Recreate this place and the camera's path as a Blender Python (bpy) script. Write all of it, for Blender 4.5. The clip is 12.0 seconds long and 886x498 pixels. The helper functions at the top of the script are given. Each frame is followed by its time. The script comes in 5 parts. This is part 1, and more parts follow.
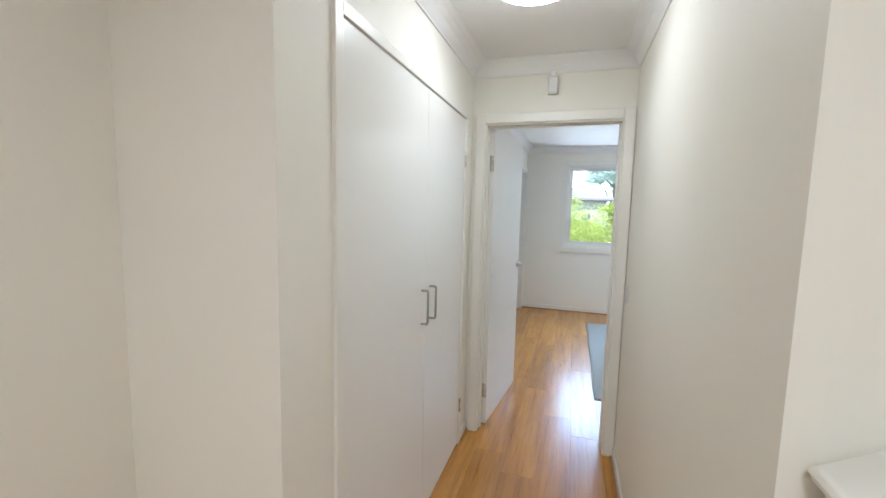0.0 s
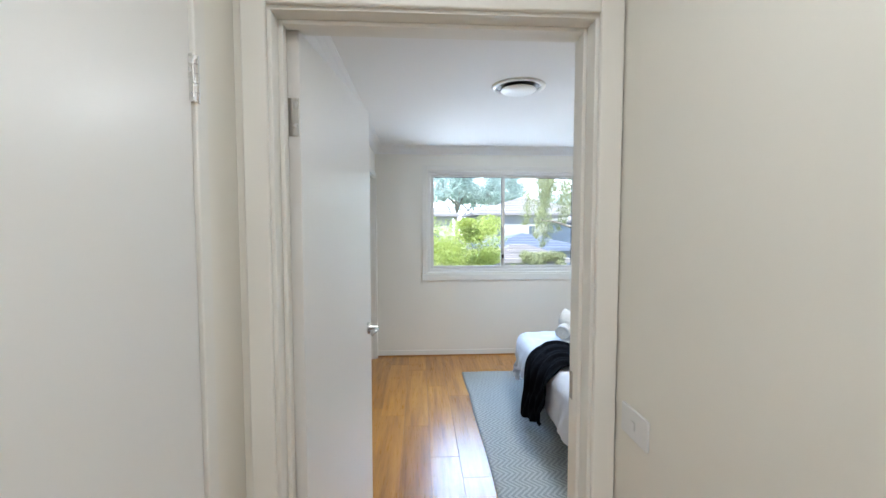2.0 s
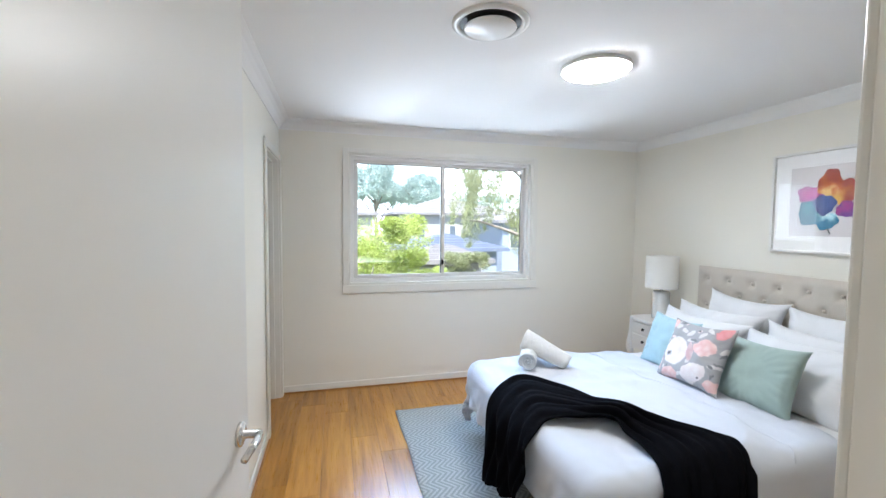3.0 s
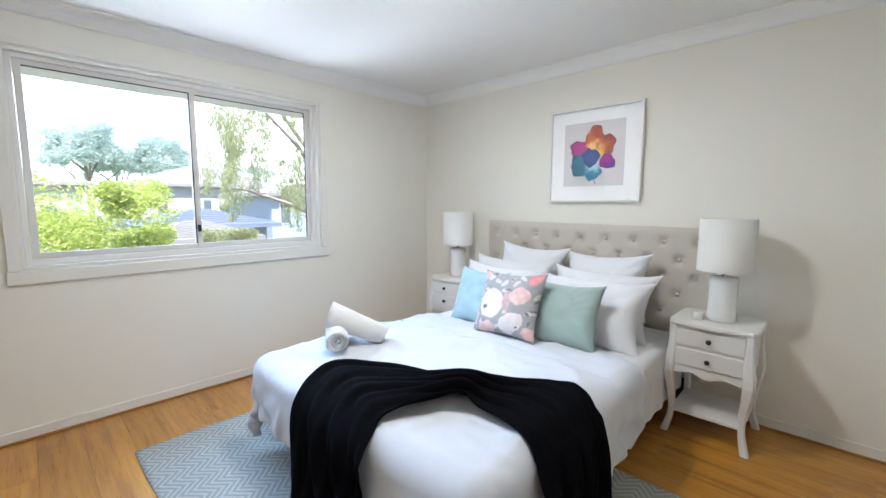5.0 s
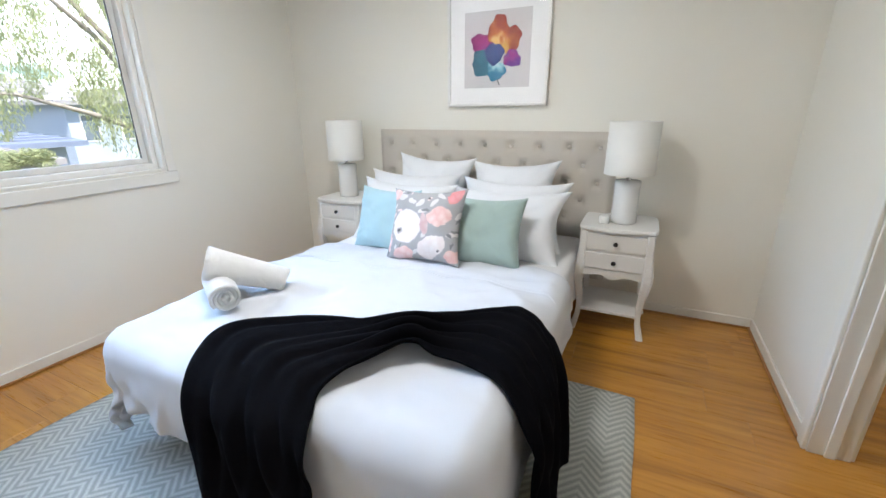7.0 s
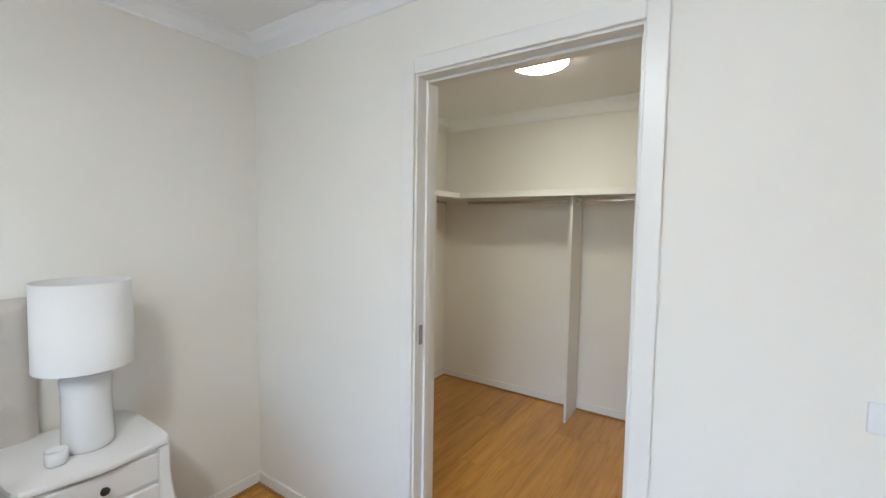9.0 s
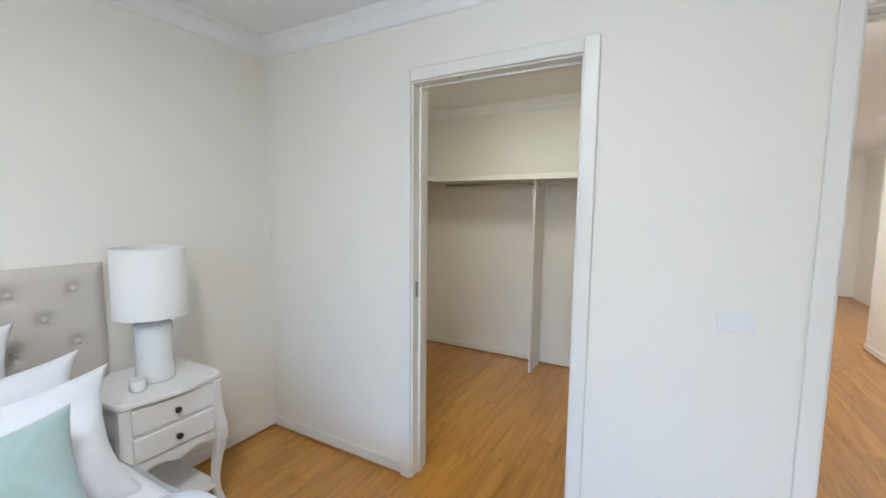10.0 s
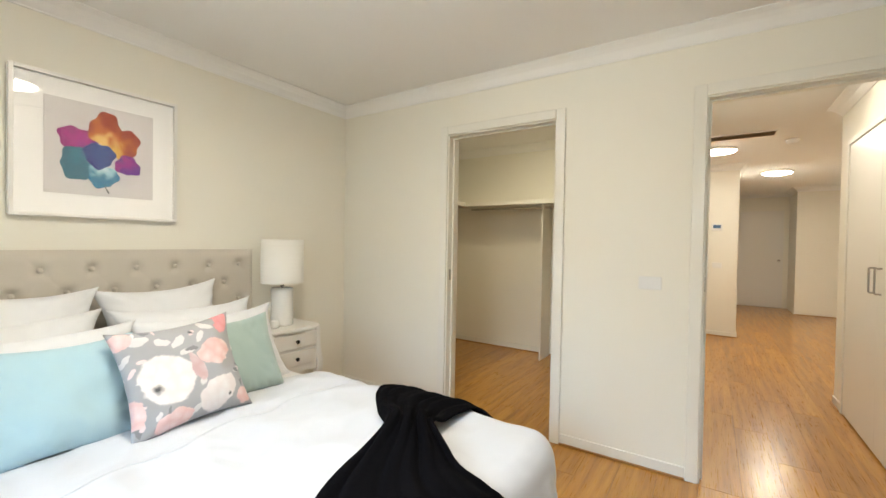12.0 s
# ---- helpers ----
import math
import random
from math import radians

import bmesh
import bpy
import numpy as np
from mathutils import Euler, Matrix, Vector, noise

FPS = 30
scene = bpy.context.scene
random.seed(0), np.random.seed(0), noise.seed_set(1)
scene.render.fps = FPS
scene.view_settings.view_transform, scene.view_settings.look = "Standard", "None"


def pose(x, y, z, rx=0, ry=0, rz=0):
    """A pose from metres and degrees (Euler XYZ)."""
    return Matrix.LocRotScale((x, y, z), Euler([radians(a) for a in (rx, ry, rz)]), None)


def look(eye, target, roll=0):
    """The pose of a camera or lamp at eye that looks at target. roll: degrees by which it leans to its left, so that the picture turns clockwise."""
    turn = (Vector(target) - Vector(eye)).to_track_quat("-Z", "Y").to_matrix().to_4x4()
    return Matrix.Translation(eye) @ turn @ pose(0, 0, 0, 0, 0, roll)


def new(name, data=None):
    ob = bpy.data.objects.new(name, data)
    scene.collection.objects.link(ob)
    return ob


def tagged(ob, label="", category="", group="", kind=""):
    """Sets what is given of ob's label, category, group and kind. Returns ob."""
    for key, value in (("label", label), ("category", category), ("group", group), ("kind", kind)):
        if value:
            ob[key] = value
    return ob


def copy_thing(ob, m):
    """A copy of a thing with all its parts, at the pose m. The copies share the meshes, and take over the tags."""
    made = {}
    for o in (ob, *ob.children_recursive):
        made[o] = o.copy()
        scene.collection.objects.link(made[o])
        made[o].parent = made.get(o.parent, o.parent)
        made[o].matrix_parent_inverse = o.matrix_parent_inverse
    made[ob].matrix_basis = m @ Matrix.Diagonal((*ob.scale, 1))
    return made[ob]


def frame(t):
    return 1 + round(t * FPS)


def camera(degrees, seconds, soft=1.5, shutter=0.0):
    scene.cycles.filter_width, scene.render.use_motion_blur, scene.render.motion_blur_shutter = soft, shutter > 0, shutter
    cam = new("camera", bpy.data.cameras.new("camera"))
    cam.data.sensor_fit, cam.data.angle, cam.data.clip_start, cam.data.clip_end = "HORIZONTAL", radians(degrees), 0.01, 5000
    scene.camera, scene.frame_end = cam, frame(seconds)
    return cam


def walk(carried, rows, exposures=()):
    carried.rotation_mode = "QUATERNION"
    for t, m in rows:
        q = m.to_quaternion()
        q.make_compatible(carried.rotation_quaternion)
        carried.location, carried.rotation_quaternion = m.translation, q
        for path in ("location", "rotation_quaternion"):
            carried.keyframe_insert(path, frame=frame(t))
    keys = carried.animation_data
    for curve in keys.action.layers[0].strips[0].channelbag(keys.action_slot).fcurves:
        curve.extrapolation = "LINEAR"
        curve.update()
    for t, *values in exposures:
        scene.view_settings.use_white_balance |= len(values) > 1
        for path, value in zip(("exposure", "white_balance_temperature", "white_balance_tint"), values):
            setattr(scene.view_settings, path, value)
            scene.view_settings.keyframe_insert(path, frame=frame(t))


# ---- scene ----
cam = camera(94.4, 12.0)
PATH = [
    (0, (0.28, 0.482, 1.531), (-0.316, 2.379, 1.322), 1.3),
    (0.5, (0.142, 0.746, 1.546), (-0.071, 2.721, 1.309), 0.7),
    (1, (0.12, 1.134, 1.526), (0.065, 3.121, 1.308), 0.0),
    (1.5, (0.084, 1.601, 1.534), (0.114, 3.593, 1.362), -0.0),
    (2, (0.082, 2.075, 1.527), (0.197, 4.068, 1.412), -0.0),
    (2.5, (0.074, 2.545, 1.535), (0.288, 4.531, 1.43), 0.6),
    (3, (0.054, 2.98, 1.521), (0.559, 4.912, 1.406), 0.6),
    (3.5, (0.18, 3.27, 1.475), (1.016, 5.083, 1.361), 0.2),
    (3.7, (0.224, 3.341, 1.456), (1.17, 5.1, 1.341), 0.1),
    (5.3, (0.184, 3.614, 1.337), (1.65, 4.946, 1.059), 0.1),
    (5.5, (0.221, 3.601, 1.353), (1.689, 4.916, 1.01), 0.0),
    (6, (0.241, 3.643, 1.313), (1.749, 4.873, 0.852), -0.3),
    (6.5, (0.257, 3.774, 1.291), (1.83, 4.868, 0.719), -0.5),
    (6.7, (0.26, 3.857, 1.306), (1.874, 4.865, 0.69), -0.4),
    (8.3, (0.946, 4.5, 1.364), (2.726, 3.653, 1.022), -0.5),
    (8.5, (1.006, 4.506, 1.414), (2.606, 3.335, 1.158), 0.1),
    (9, (1.146, 4.546, 1.475), (2.254, 2.885, 1.353), 0.9),
    (9.5, (1.141, 4.676, 1.493), (2.066, 2.907, 1.369), 1.2),
    (10, (0.999, 4.983, 1.439), (1.968, 3.245, 1.243), 0.6),
    (10.5, (0.871, 5.269, 1.426), (1.9, 3.571, 1.188), 0.4),
    (11, (0.849, 5.52, 1.38), (1.915, 3.845, 1.14), 0.7),
    (11.5, (0.601, 5.727, 1.365), (1.745, 4.101, 1.145), 1.0),
    (12, (0.495, 5.816, 1.26), (1.593, 4.145, 1.228), 1.0),
]
walk(cam, [(t, look(eye, target, roll)) for t, eye, target, roll in PATH],
     [(0.0, 0.93, 5550, 8), (1.5, 0.88, 5600, 8), (2.5, 0.96, 5700, 10), (3.7, 1.02, 5950, 11), (5.5, 1.02, 5900, 11), (6.7, 1.03, 6000, 11), (8.3, 1.14, 6500, 12), (9.0, 1.14, 5800, 12), (9.5, 1.13, 5700, 12), (10.5, 1.12, 5900, 12), (11.5, 1.07, 7000, 10), (12.0, 1.06, 7450, 9)])

# ---- light ----
world = bpy.data.worlds.new("world")
scene.world = world
world.use_nodes = True
wn = world.node_tree
sky = wn.nodes.new("ShaderNodeTexSky")
sky.sky_type, sky.sun_disc = "NISHITA", False
sky.sun_elevation, sky.sun_rotation = radians(52), radians(200)
wn.links.new(sky.outputs[0], wn.nodes["Background"].inputs[0])
wn.nodes["Background"].inputs[1].default_value = 0.15


def lamp(name, kind, energy, m, color=(1, 1, 1), **sizes):
    data = bpy.data.lights.new(name, kind)
    data.energy, data.color = energy, color
    for key, value in sizes.items():
        if key == "angle":
            data.angle = value
        if key == "size":
            data.size = value
        if key == "size_y":
            data.shape, data.size_y = "RECTANGLE", value
        if key == "spread":
            data.spread = value
        if key == "radius":
            data.shadow_soft_size = value
    ob = new(name, data)
    ob.matrix_world = m
    return ob


lamp("sun", "SUN", 5.0, look((-8, -16, 24), (0, 0, 0)), (1, 0.95, 0.87), angle=radians(0.6))
# daylight through the bedroom window: from the sky down to the bed and floor, and from the sunlit ground up to the ceiling
lamp("window_skylight", "AREA", 6.0, look((1.08, 7.19, 1.72), (1.20, 6.19, 0.90)), (0.40, 0.65, 1.0), size=1.7, size_y=0.6, spread=radians(68))
lamp("window_ground_light", "AREA", 5.0, look((1.08, 7.19, 1.38), (1.10, 6.19, 2.28)), (0.86, 0.93, 1.0), size=1.7, size_y=0.6, spread=radians(76))

# ---- materials ----
def nodes_of(name):
    m = bpy.data.materials.new(name)
    m.use_nodes = True
    t = m.node_tree
    return m, t, t.nodes["Principled BSDF"]


def node(t, kind, **values):
    n = t.nodes.new(kind)
    for k, v in values.items():
        n.inputs[k.replace("_", " ")].default_value = v
    return n


def mix(t, fac, a, b):
    n = t.nodes.new("ShaderNodeMix")
    n.data_type = "RGBA"
    for i, v in ((0, fac), (6, a), (7, b)):
        if hasattr(v, "is_linked"):
            t.links.new(v, n.inputs[i])
        else:
            n.inputs[i].default_value = v if i == 0 else (*v, 1)
    return n.outputs[2]


def mix_both(t, fac, a, b):
    n = t.nodes.new("ShaderNodeMix")
    n.data_type = "RGBA"
    for i, v in ((0, fac), (6, a), (7, b)):
        t.links.new(v, n.inputs[i])
    return n.outputs[2]


def tone_node(t, color):
    n = t.nodes.new("ShaderNodeRGB")
    n.outputs[0].default_value = (*color, 1)
    return n.outputs[0]


def mix_on(t, fac, a, color):
    return mix_both(t, fac, a, tone_node(t, color))


def ramp(t, fac, stops):
    n = t.nodes.new("ShaderNodeValToRGB")
    e = n.color_ramp.elements
    while len(e) < len(stops):
        e.new(0.5)
    for el, (p, c) in zip(e, stops):
        el.position, el.color = p, (*c, 1)
    t.links.new(fac, n.inputs[0])
    return n.outputs[0]


def coords(t, scale=(1, 1, 1), kind="Object", rot=(0, 0, 0)):
    c = t.nodes.new("ShaderNodeTexCoord")
    m = t.nodes.new("ShaderNodeMapping")
    m.inputs["Scale"].default_value, m.inputs["Rotation"].default_value = scale, rot
    t.links.new(c.outputs[kind], m.inputs[0])
    return m.outputs[0]


def noise_tex(t, vec, scale, detail=4.0, rough=0.55):
    n = node(t, "ShaderNodeTexNoise", Scale=scale, Detail=detail, Roughness=rough)
    t.links.new(vec, n.inputs["Vector"])
    return n.outputs[0]


def bump(t, bsdf, height, strength=0.2, distance=0.002):
    n = node(t, "ShaderNodeBump", Strength=strength, Distance=distance)
    t.links.new(height, n.inputs["Height"])
    t.links.new(n.outputs[0], bsdf.inputs["Normal"])


def painted(name, color, rough=0.5, grain=180.0, strength=0.12, vary=0.04, spec=0.5):
    """A painted or plain surface with slight roller texture and tone drift."""
    m, t, b = nodes_of(name)
    v = coords(t)
    dark = tuple(c * (1 - vary) for c in color)
    t.links.new(mix(t, noise_tex(t, v, 1.3, 3), dark, color), b.inputs["Base Color"])
    b.inputs["Roughness"].default_value = rough
    b.inputs["Specular IOR Level"].default_value = spec
    bump(t, b, noise_tex(t, v, grain, 2), strength, 0.001)
    return m


def metal(name, color, rough=0.3):
    m, t, b = nodes_of(name)
    b.inputs["Base Color"].default_value = (*color, 1)
    b.inputs["Metallic"].default_value = 1
    v = coords(t)
    r = ramp(t, noise_tex(t, v, 60, 3), [(0.3, (rough * 0.8,) * 3), (0.8, (rough * 1.3,) * 3)])
    t.links.new(r, b.inputs["Roughness"])
    return m


def fabric(name, color, weave=700.0, vary=0.06, rough=0.9, strength=0.3, sheen=0.2, crease=9.0):
    m, t, b = nodes_of(name)
    v = coords(t)
    dark = tuple(c * (1 - vary) for c in color)
    t.links.new(mix(t, noise_tex(t, v, 5, 4), dark, color), b.inputs["Base Color"])
    b.inputs["Roughness"].default_value = rough
    b.inputs["Sheen Weight"].default_value = sheen
    add = t.nodes.new("ShaderNodeMath")
    add.operation = "MULTIPLY_ADD"
    t.links.new(noise_tex(t, v, crease, 5, 0.6), add.inputs[0])
    add.inputs[1].default_value = 3.0
    t.links.new(noise_tex(t, v, weave, 1), add.inputs[2])
    bump(t, b, add.outputs[0], strength, 0.004)
    return m


def glowing(name, color, strength):
    m, t, b = nodes_of(name)
    b.inputs["Base Color"].default_value = (0.85, 0.85, 0.83, 1)
    b.inputs["Emission Color"].default_value = (*color, 1)
    b.inputs["Emission Strength"].default_value = strength
    b.inputs["Roughness"].default_value = 0.35
    return m


def glass_mat(name):
    m, t, b = nodes_of(name)
    b.inputs["Base Color"].default_value = (1, 1, 1, 1)
    b.inputs["Roughness"].default_value = 0.0
    b.inputs["IOR"].default_value = 1.45
    b.inputs["Transmission Weight"].default_value = 1.0
    return m


def oak():
    """Honey-coloured laminate planks: long grain along y, tone by plank."""
    m, t, b = nodes_of("oak_laminate")
    info = t.nodes.new("ShaderNodeObjectInfo")
    c = t.nodes.new("ShaderNodeTexCoord")
    off = t.nodes.new("ShaderNodeVectorMath")
    off.operation = "MULTIPLY_ADD"
    comb = t.nodes.new("ShaderNodeCombineXYZ")
    for i in range(3):
        t.links.new(info.outputs["Random"], comb.inputs[i])
    off.inputs[1].default_value = (1, 1, 1)
    t.links.new(c.outputs["Object"], off.inputs[0])
    scaled = t.nodes.new("ShaderNodeVectorMath")
    scaled.operation = "SCALE"
    scaled.inputs["Scale"].default_value = 37.0
    t.links.new(comb.outputs[0], scaled.inputs[0])
    t.links.new(scaled.outputs[0], off.inputs[2])
    mp = t.nodes.new("ShaderNodeMapping")
    mp.inputs["Scale"].default_value = (14, 0.9, 1)
    t.links.new(off.outputs[0], mp.inputs[0])
    n1 = noise_tex(t, mp.outputs[0], 1.6, 6, 0.6)
    mp2 = t.nodes.new("ShaderNodeMapping")
    mp2.inputs["Scale"].default_value = (120, 3, 1)
    t.links.new(off.outputs[0], mp2.inputs[0])
    n2 = noise_tex(t, mp2.outputs[0], 2.0, 3)
    base = ramp(t, n1, [(0.25, (0.29, 0.118, 0.013)), (0.5, (0.48, 0.218, 0.026)), (0.75, (0.61, 0.305, 0.048))])
    tone = ramp(t, info.outputs["Random"], [(0.0, (0.84, 0.80, 0.74)), (0.5, (0.97, 0.95, 0.92)), (1.0, (1.1, 1.08, 1.06))])
    mul = t.nodes.new("ShaderNodeMix")
    mul.data_type, mul.blend_type = "RGBA", "MULTIPLY"
    mul.inputs[0].default_value = 1
    t.links.new(base, mul.inputs[6])
    t.links.new(tone, mul.inputs[7])
    knots = node(t, "ShaderNodeTexVoronoi", Scale=1.0)
    mp3 = t.nodes.new("ShaderNodeMapping")
    mp3.inputs["Scale"].default_value = (3.2, 0.9, 1)
    t.links.new(off.outputs[0], mp3.inputs[0])
    t.links.new(mp3.outputs[0], knots.inputs["Vector"])
    spot = ramp(t, knots.outputs["Distance"], [(0.0, (0.45, 0.38, 0.3)), (0.05, (0.9, 0.88, 0.85)), (0.09, (1, 1, 1))])
    mul2 = t.nodes.new("ShaderNodeMix")
    mul2.data_type, mul2.blend_type = "RGBA", "MULTIPLY"
    mul2.inputs[0].default_value = 0.8
    t.links.new(mul.outputs[2], mul2.inputs[6])
    t.links.new(spot, mul2.inputs[7])
    t.links.new(mul2.outputs[2], b.inputs["Base Color"])
    r = ramp(t, n2, [(0.3, (0.26,) * 3), (0.8, (0.36,) * 3)])
    t.links.new(r, b.inputs["Roughness"])
    b.inputs["Coat Weight"].default_value = 0.5
    b.inputs["Coat Roughness"].default_value = 0.21
    bump(t, b, n2, 0.05, 0.001)
    return m


def rug_mat():
    """Grey and off-white wool in a zigzag weave."""
    m, t, b = nodes_of("zigzag_wool")
    c = t.nodes.new("ShaderNodeTexCoord")
    sep = t.nodes.new("ShaderNodeSeparateXYZ")
    t.links.new(c.outputs["Object"], sep.inputs[0])

    def calc(op, a, bb=0.0, cc=0.0):
        n = t.nodes.new("ShaderNodeMath")
        n.operation = op
        for i, v in enumerate((a, bb, cc)):
            if hasattr(v, "is_linked"):
                t.links.new(v, n.inputs[i])
            else:
                n.inputs[i].default_value = v
        return n.outputs[0]

    zig = calc("PINGPONG", sep.outputs[1], 0.070)
    wob = calc("MULTIPLY", noise_tex(t, c.outputs["Object"], 12, 2), 0.012)
    along = calc("ADD", calc("ADD", sep.outputs[0], zig), wob)
    wave = calc("SINE", calc("MULTIPLY", along, 2 * math.pi / 0.036))
    yarn = noise_tex(t, c.outputs["Object"], 260, 3)
    fac = calc("ADD", calc("MULTIPLY", wave, 0.33), calc("MULTIPLY", yarn, 1.1))
    col = ramp(t, fac, [(0.05, (0.26, 0.275, 0.262)), (0.55, (0.36, 0.372, 0.352)), (1.0, (0.50, 0.505, 0.475))])
    t.links.new(col, b.inputs["Base Color"])
    b.inputs["Roughness"].default_value = 0.95
    b.inputs["Specular IOR Level"].default_value = 0.15
    bump(t, b, fac, 0.6, 0.004)
    return m


def floral_mat():
    """Grey cushion cover printed with loose white and pink blooms, pale leaves and dark stamens."""
    m, t, b = nodes_of("floral_cotton")
    v = coords(t)
    nz = node(t, "ShaderNodeTexNoise", Scale=24.0, Detail=4.0)
    t.links.new(v, nz.inputs["Vector"])
    warp = t.nodes.new("ShaderNodeVectorMath")
    warp.operation = "MULTIPLY_ADD"
    t.links.new(nz.outputs["Color"], warp.inputs[0])
    warp.inputs[1].default_value = (0.040, 0.040, 0.0)
    t.links.new(v, warp.inputs[2])
    petal = node(t, "ShaderNodeTexVoronoi", Scale=26.0)
    t.links.new(warp.outputs[0], petal.inputs["Vector"])
    veil = ramp(t, petal.outputs["Distance"], [(0.05, (0, 0, 0)), (0.75, (1, 1, 1))])

    def blot(cx, cy, rx, ry, turn, soft):
        mp = t.nodes.new("ShaderNodeMapping")
        mp.vector_type = "TEXTURE"
        mp.inputs["Location"].default_value = (cx + 0.020, cy + 0.020, 0)
        mp.inputs["Rotation"].default_value = (0, 0, turn)
        mp.inputs["Scale"].default_value = (rx, ry, 1000)
        t.links.new(warp.outputs[0], mp.inputs[0])
        ln = t.nodes.new("ShaderNodeVectorMath")
        ln.operation = "LENGTH"
        t.links.new(mp.outputs[0], ln.inputs[0])
        return ramp(t, ln.outputs["Value"], [(1 - soft, (1, 1, 1)), (1.0, (0, 0, 0))])

    col = mix(t, noise_tex(t, v, 9, 3), (0.33, 0.33, 0.345), (0.41, 0.405, 0.415))
    pale, blush, rose, ink = (0.80, 0.77, 0.76), (0.79, 0.63, 0.61), (0.78, 0.38, 0.40), (0.10, 0.10, 0.11)
    leaves = ((-0.02, 0.115, 0.034, 0.015, 0.4), (-0.075, 0.13, 0.028, 0.014, -0.5), (-0.14, 0.15, 0.026, 0.02, 0.2), (0.06, 0.12, 0.03, 0.013, 0.9), (0.10, 0.155, 0.035, 0.012, -0.6), (0.0, 0.07, 0.03, 0.014, 0.1),
              (0.19, 0.06, 0.03, 0.014, 1.3), (0.03, -0.04, 0.035, 0.013, 1.4), (-0.19, 0.09, 0.025, 0.012, 1.0), (-0.02, -0.15, 0.03, 0.014, 0.6), (0.18, -0.05, 0.03, 0.013, 0.2))
    for cx, cy, rx, ry, tu in leaves:
        col = mix_on(t, blot(cx, cy, rx, ry, tu, 0.12), col, (0.66, 0.64, 0.63))
    sprig = random.Random(21)
    for _ in range(22):
        tone = sprig.choice(((0.70, 0.67, 0.66), (0.22, 0.225, 0.24), (0.24, 0.24, 0.25), (0.74, 0.60, 0.59)))
        col = mix_on(t, blot(sprig.uniform(-0.21, 0.21), sprig.uniform(-0.2, 0.2), sprig.uniform(0.014, 0.026), sprig.uniform(0.005, 0.010), sprig.uniform(0, 3.1), 0.15), col, tone)
    blooms = ((-0.085, -0.015, 0.088, 0.092, 0.3, pale), (0.10, 0.045, 0.066, 0.052, 0.2, blush), (0.075, -0.115, 0.080, 0.055, 0.5, pale), (-0.09, -0.165, 0.062, 0.035, 0.2, blush), (0.17, 0.17, 0.030, 0.055, -0.3, rose),
              (-0.19, 0.165, 0.035, 0.03, 0.0, blush), (0.02, 0.0, 0.022, 0.06, 0.2, (0.62, 0.52, 0.53)), (0.185, -0.16, 0.04, 0.035, 0.0, blush), (-0.2, -0.1, 0.03, 0.05, 0.0, blush))
    for cx, cy, rx, ry, tu, tone in blooms:
        shade = mix_on(t, veil, tone_node(t, tone), tuple(c * q for c, q in zip(tone, (0.92, 0.86, 0.85) if tone == pale else (0.92, 0.74, 0.73))))
        col = mix_both(t, blot(cx, cy, rx * 1.05, ry * 1.05, tu, 0.08), col, shade)
    for cx, cy, rr in ((-0.125, -0.040, 0.022), (0.115, -0.135, 0.010), (0.03, 0.14, 0.012)):
        col = mix_on(t, blot(cx, cy, rr, rr, 0.0, 0.7), col, ink)
    t.links.new(col, b.inputs["Base Color"])
    b.inputs["Roughness"].default_value = 0.85
    bump(t, b, noise_tex(t, v, 600, 1), 0.25, 0.002)
    return m


def leafy(name, a, c):
    """Leaves that let some light through."""
    m, t, b = nodes_of(name)
    geo = t.nodes.new("ShaderNodeNewGeometry")
    col = mix(t, geo.outputs["Random Per Island"], a, c)
    t.links.new(col, b.inputs["Base Color"])
    b.inputs["Roughness"].default_value = 0.55
    tr = t.nodes.new("ShaderNodeBsdfTranslucent")
    t.links.new(col, tr.inputs[0])
    ms = t.nodes.new("ShaderNodeMixShader")
    ms.inputs[0].default_value = 0.5
    t.links.new(b.outputs[0], ms.inputs[1])
    t.links.new(tr.outputs[0], ms.inputs[2])
    t.links.new(ms.outputs[0], t.nodes["Material Output"].inputs[0])
    return m


WALL = painted("cream_wall_paint", (0.865, 0.838, 0.755), 0.55, 160, 0.10, 0.025, 0.35)
CEIL = painted("white_ceiling_paint", (0.89, 0.885, 0.87), 0.8, 120, 0.08, 0.02, 0.2)
TRIM = painted("semi_gloss_trim_paint", (0.84, 0.82, 0.755), 0.32, 90, 0.05, 0.02)
DOORP = painted("satin_door_paint", (0.83, 0.815, 0.775), 0.32, 60, 0.05, 0.02)
FURN = painted("white_furniture_lacquer", (0.83, 0.82, 0.79), 0.32, 40, 0.05, 0.03)
OAK = oak()
BEAD = painted("honey_oak_bead", (0.42, 0.20, 0.06), 0.35, 50, 0.1, 0.2)
CHROME = metal("brushed_chrome", (0.72, 0.71, 0.69), 0.25)
HANDLE = metal("satin_nickel", (0.42, 0.40, 0.37), 0.35)
ALU = painted("pale_anodised_aluminium", (0.74, 0.72, 0.68), 0.35, 120, 0.04, 0.03)
ALUW = painted("off_white_powder_coat", (0.82, 0.80, 0.76), 0.35, 80, 0.04, 0.02)
BLACK = painted("black_plastic", (0.015, 0.015, 0.016), 0.4, 100, 0.05, 0.1)
PLASTIC = painted("white_plastic", (0.82, 0.82, 0.80), 0.35, 100, 0.03, 0.02)
# White bedding in two tones: light evened out in colour, duvet darker and bluer.
LINEN = fabric("white_cotton_darkened", (0.62, 0.64, 0.69), 600, 0.03, 0.85, 0.34, 0.15, 7)
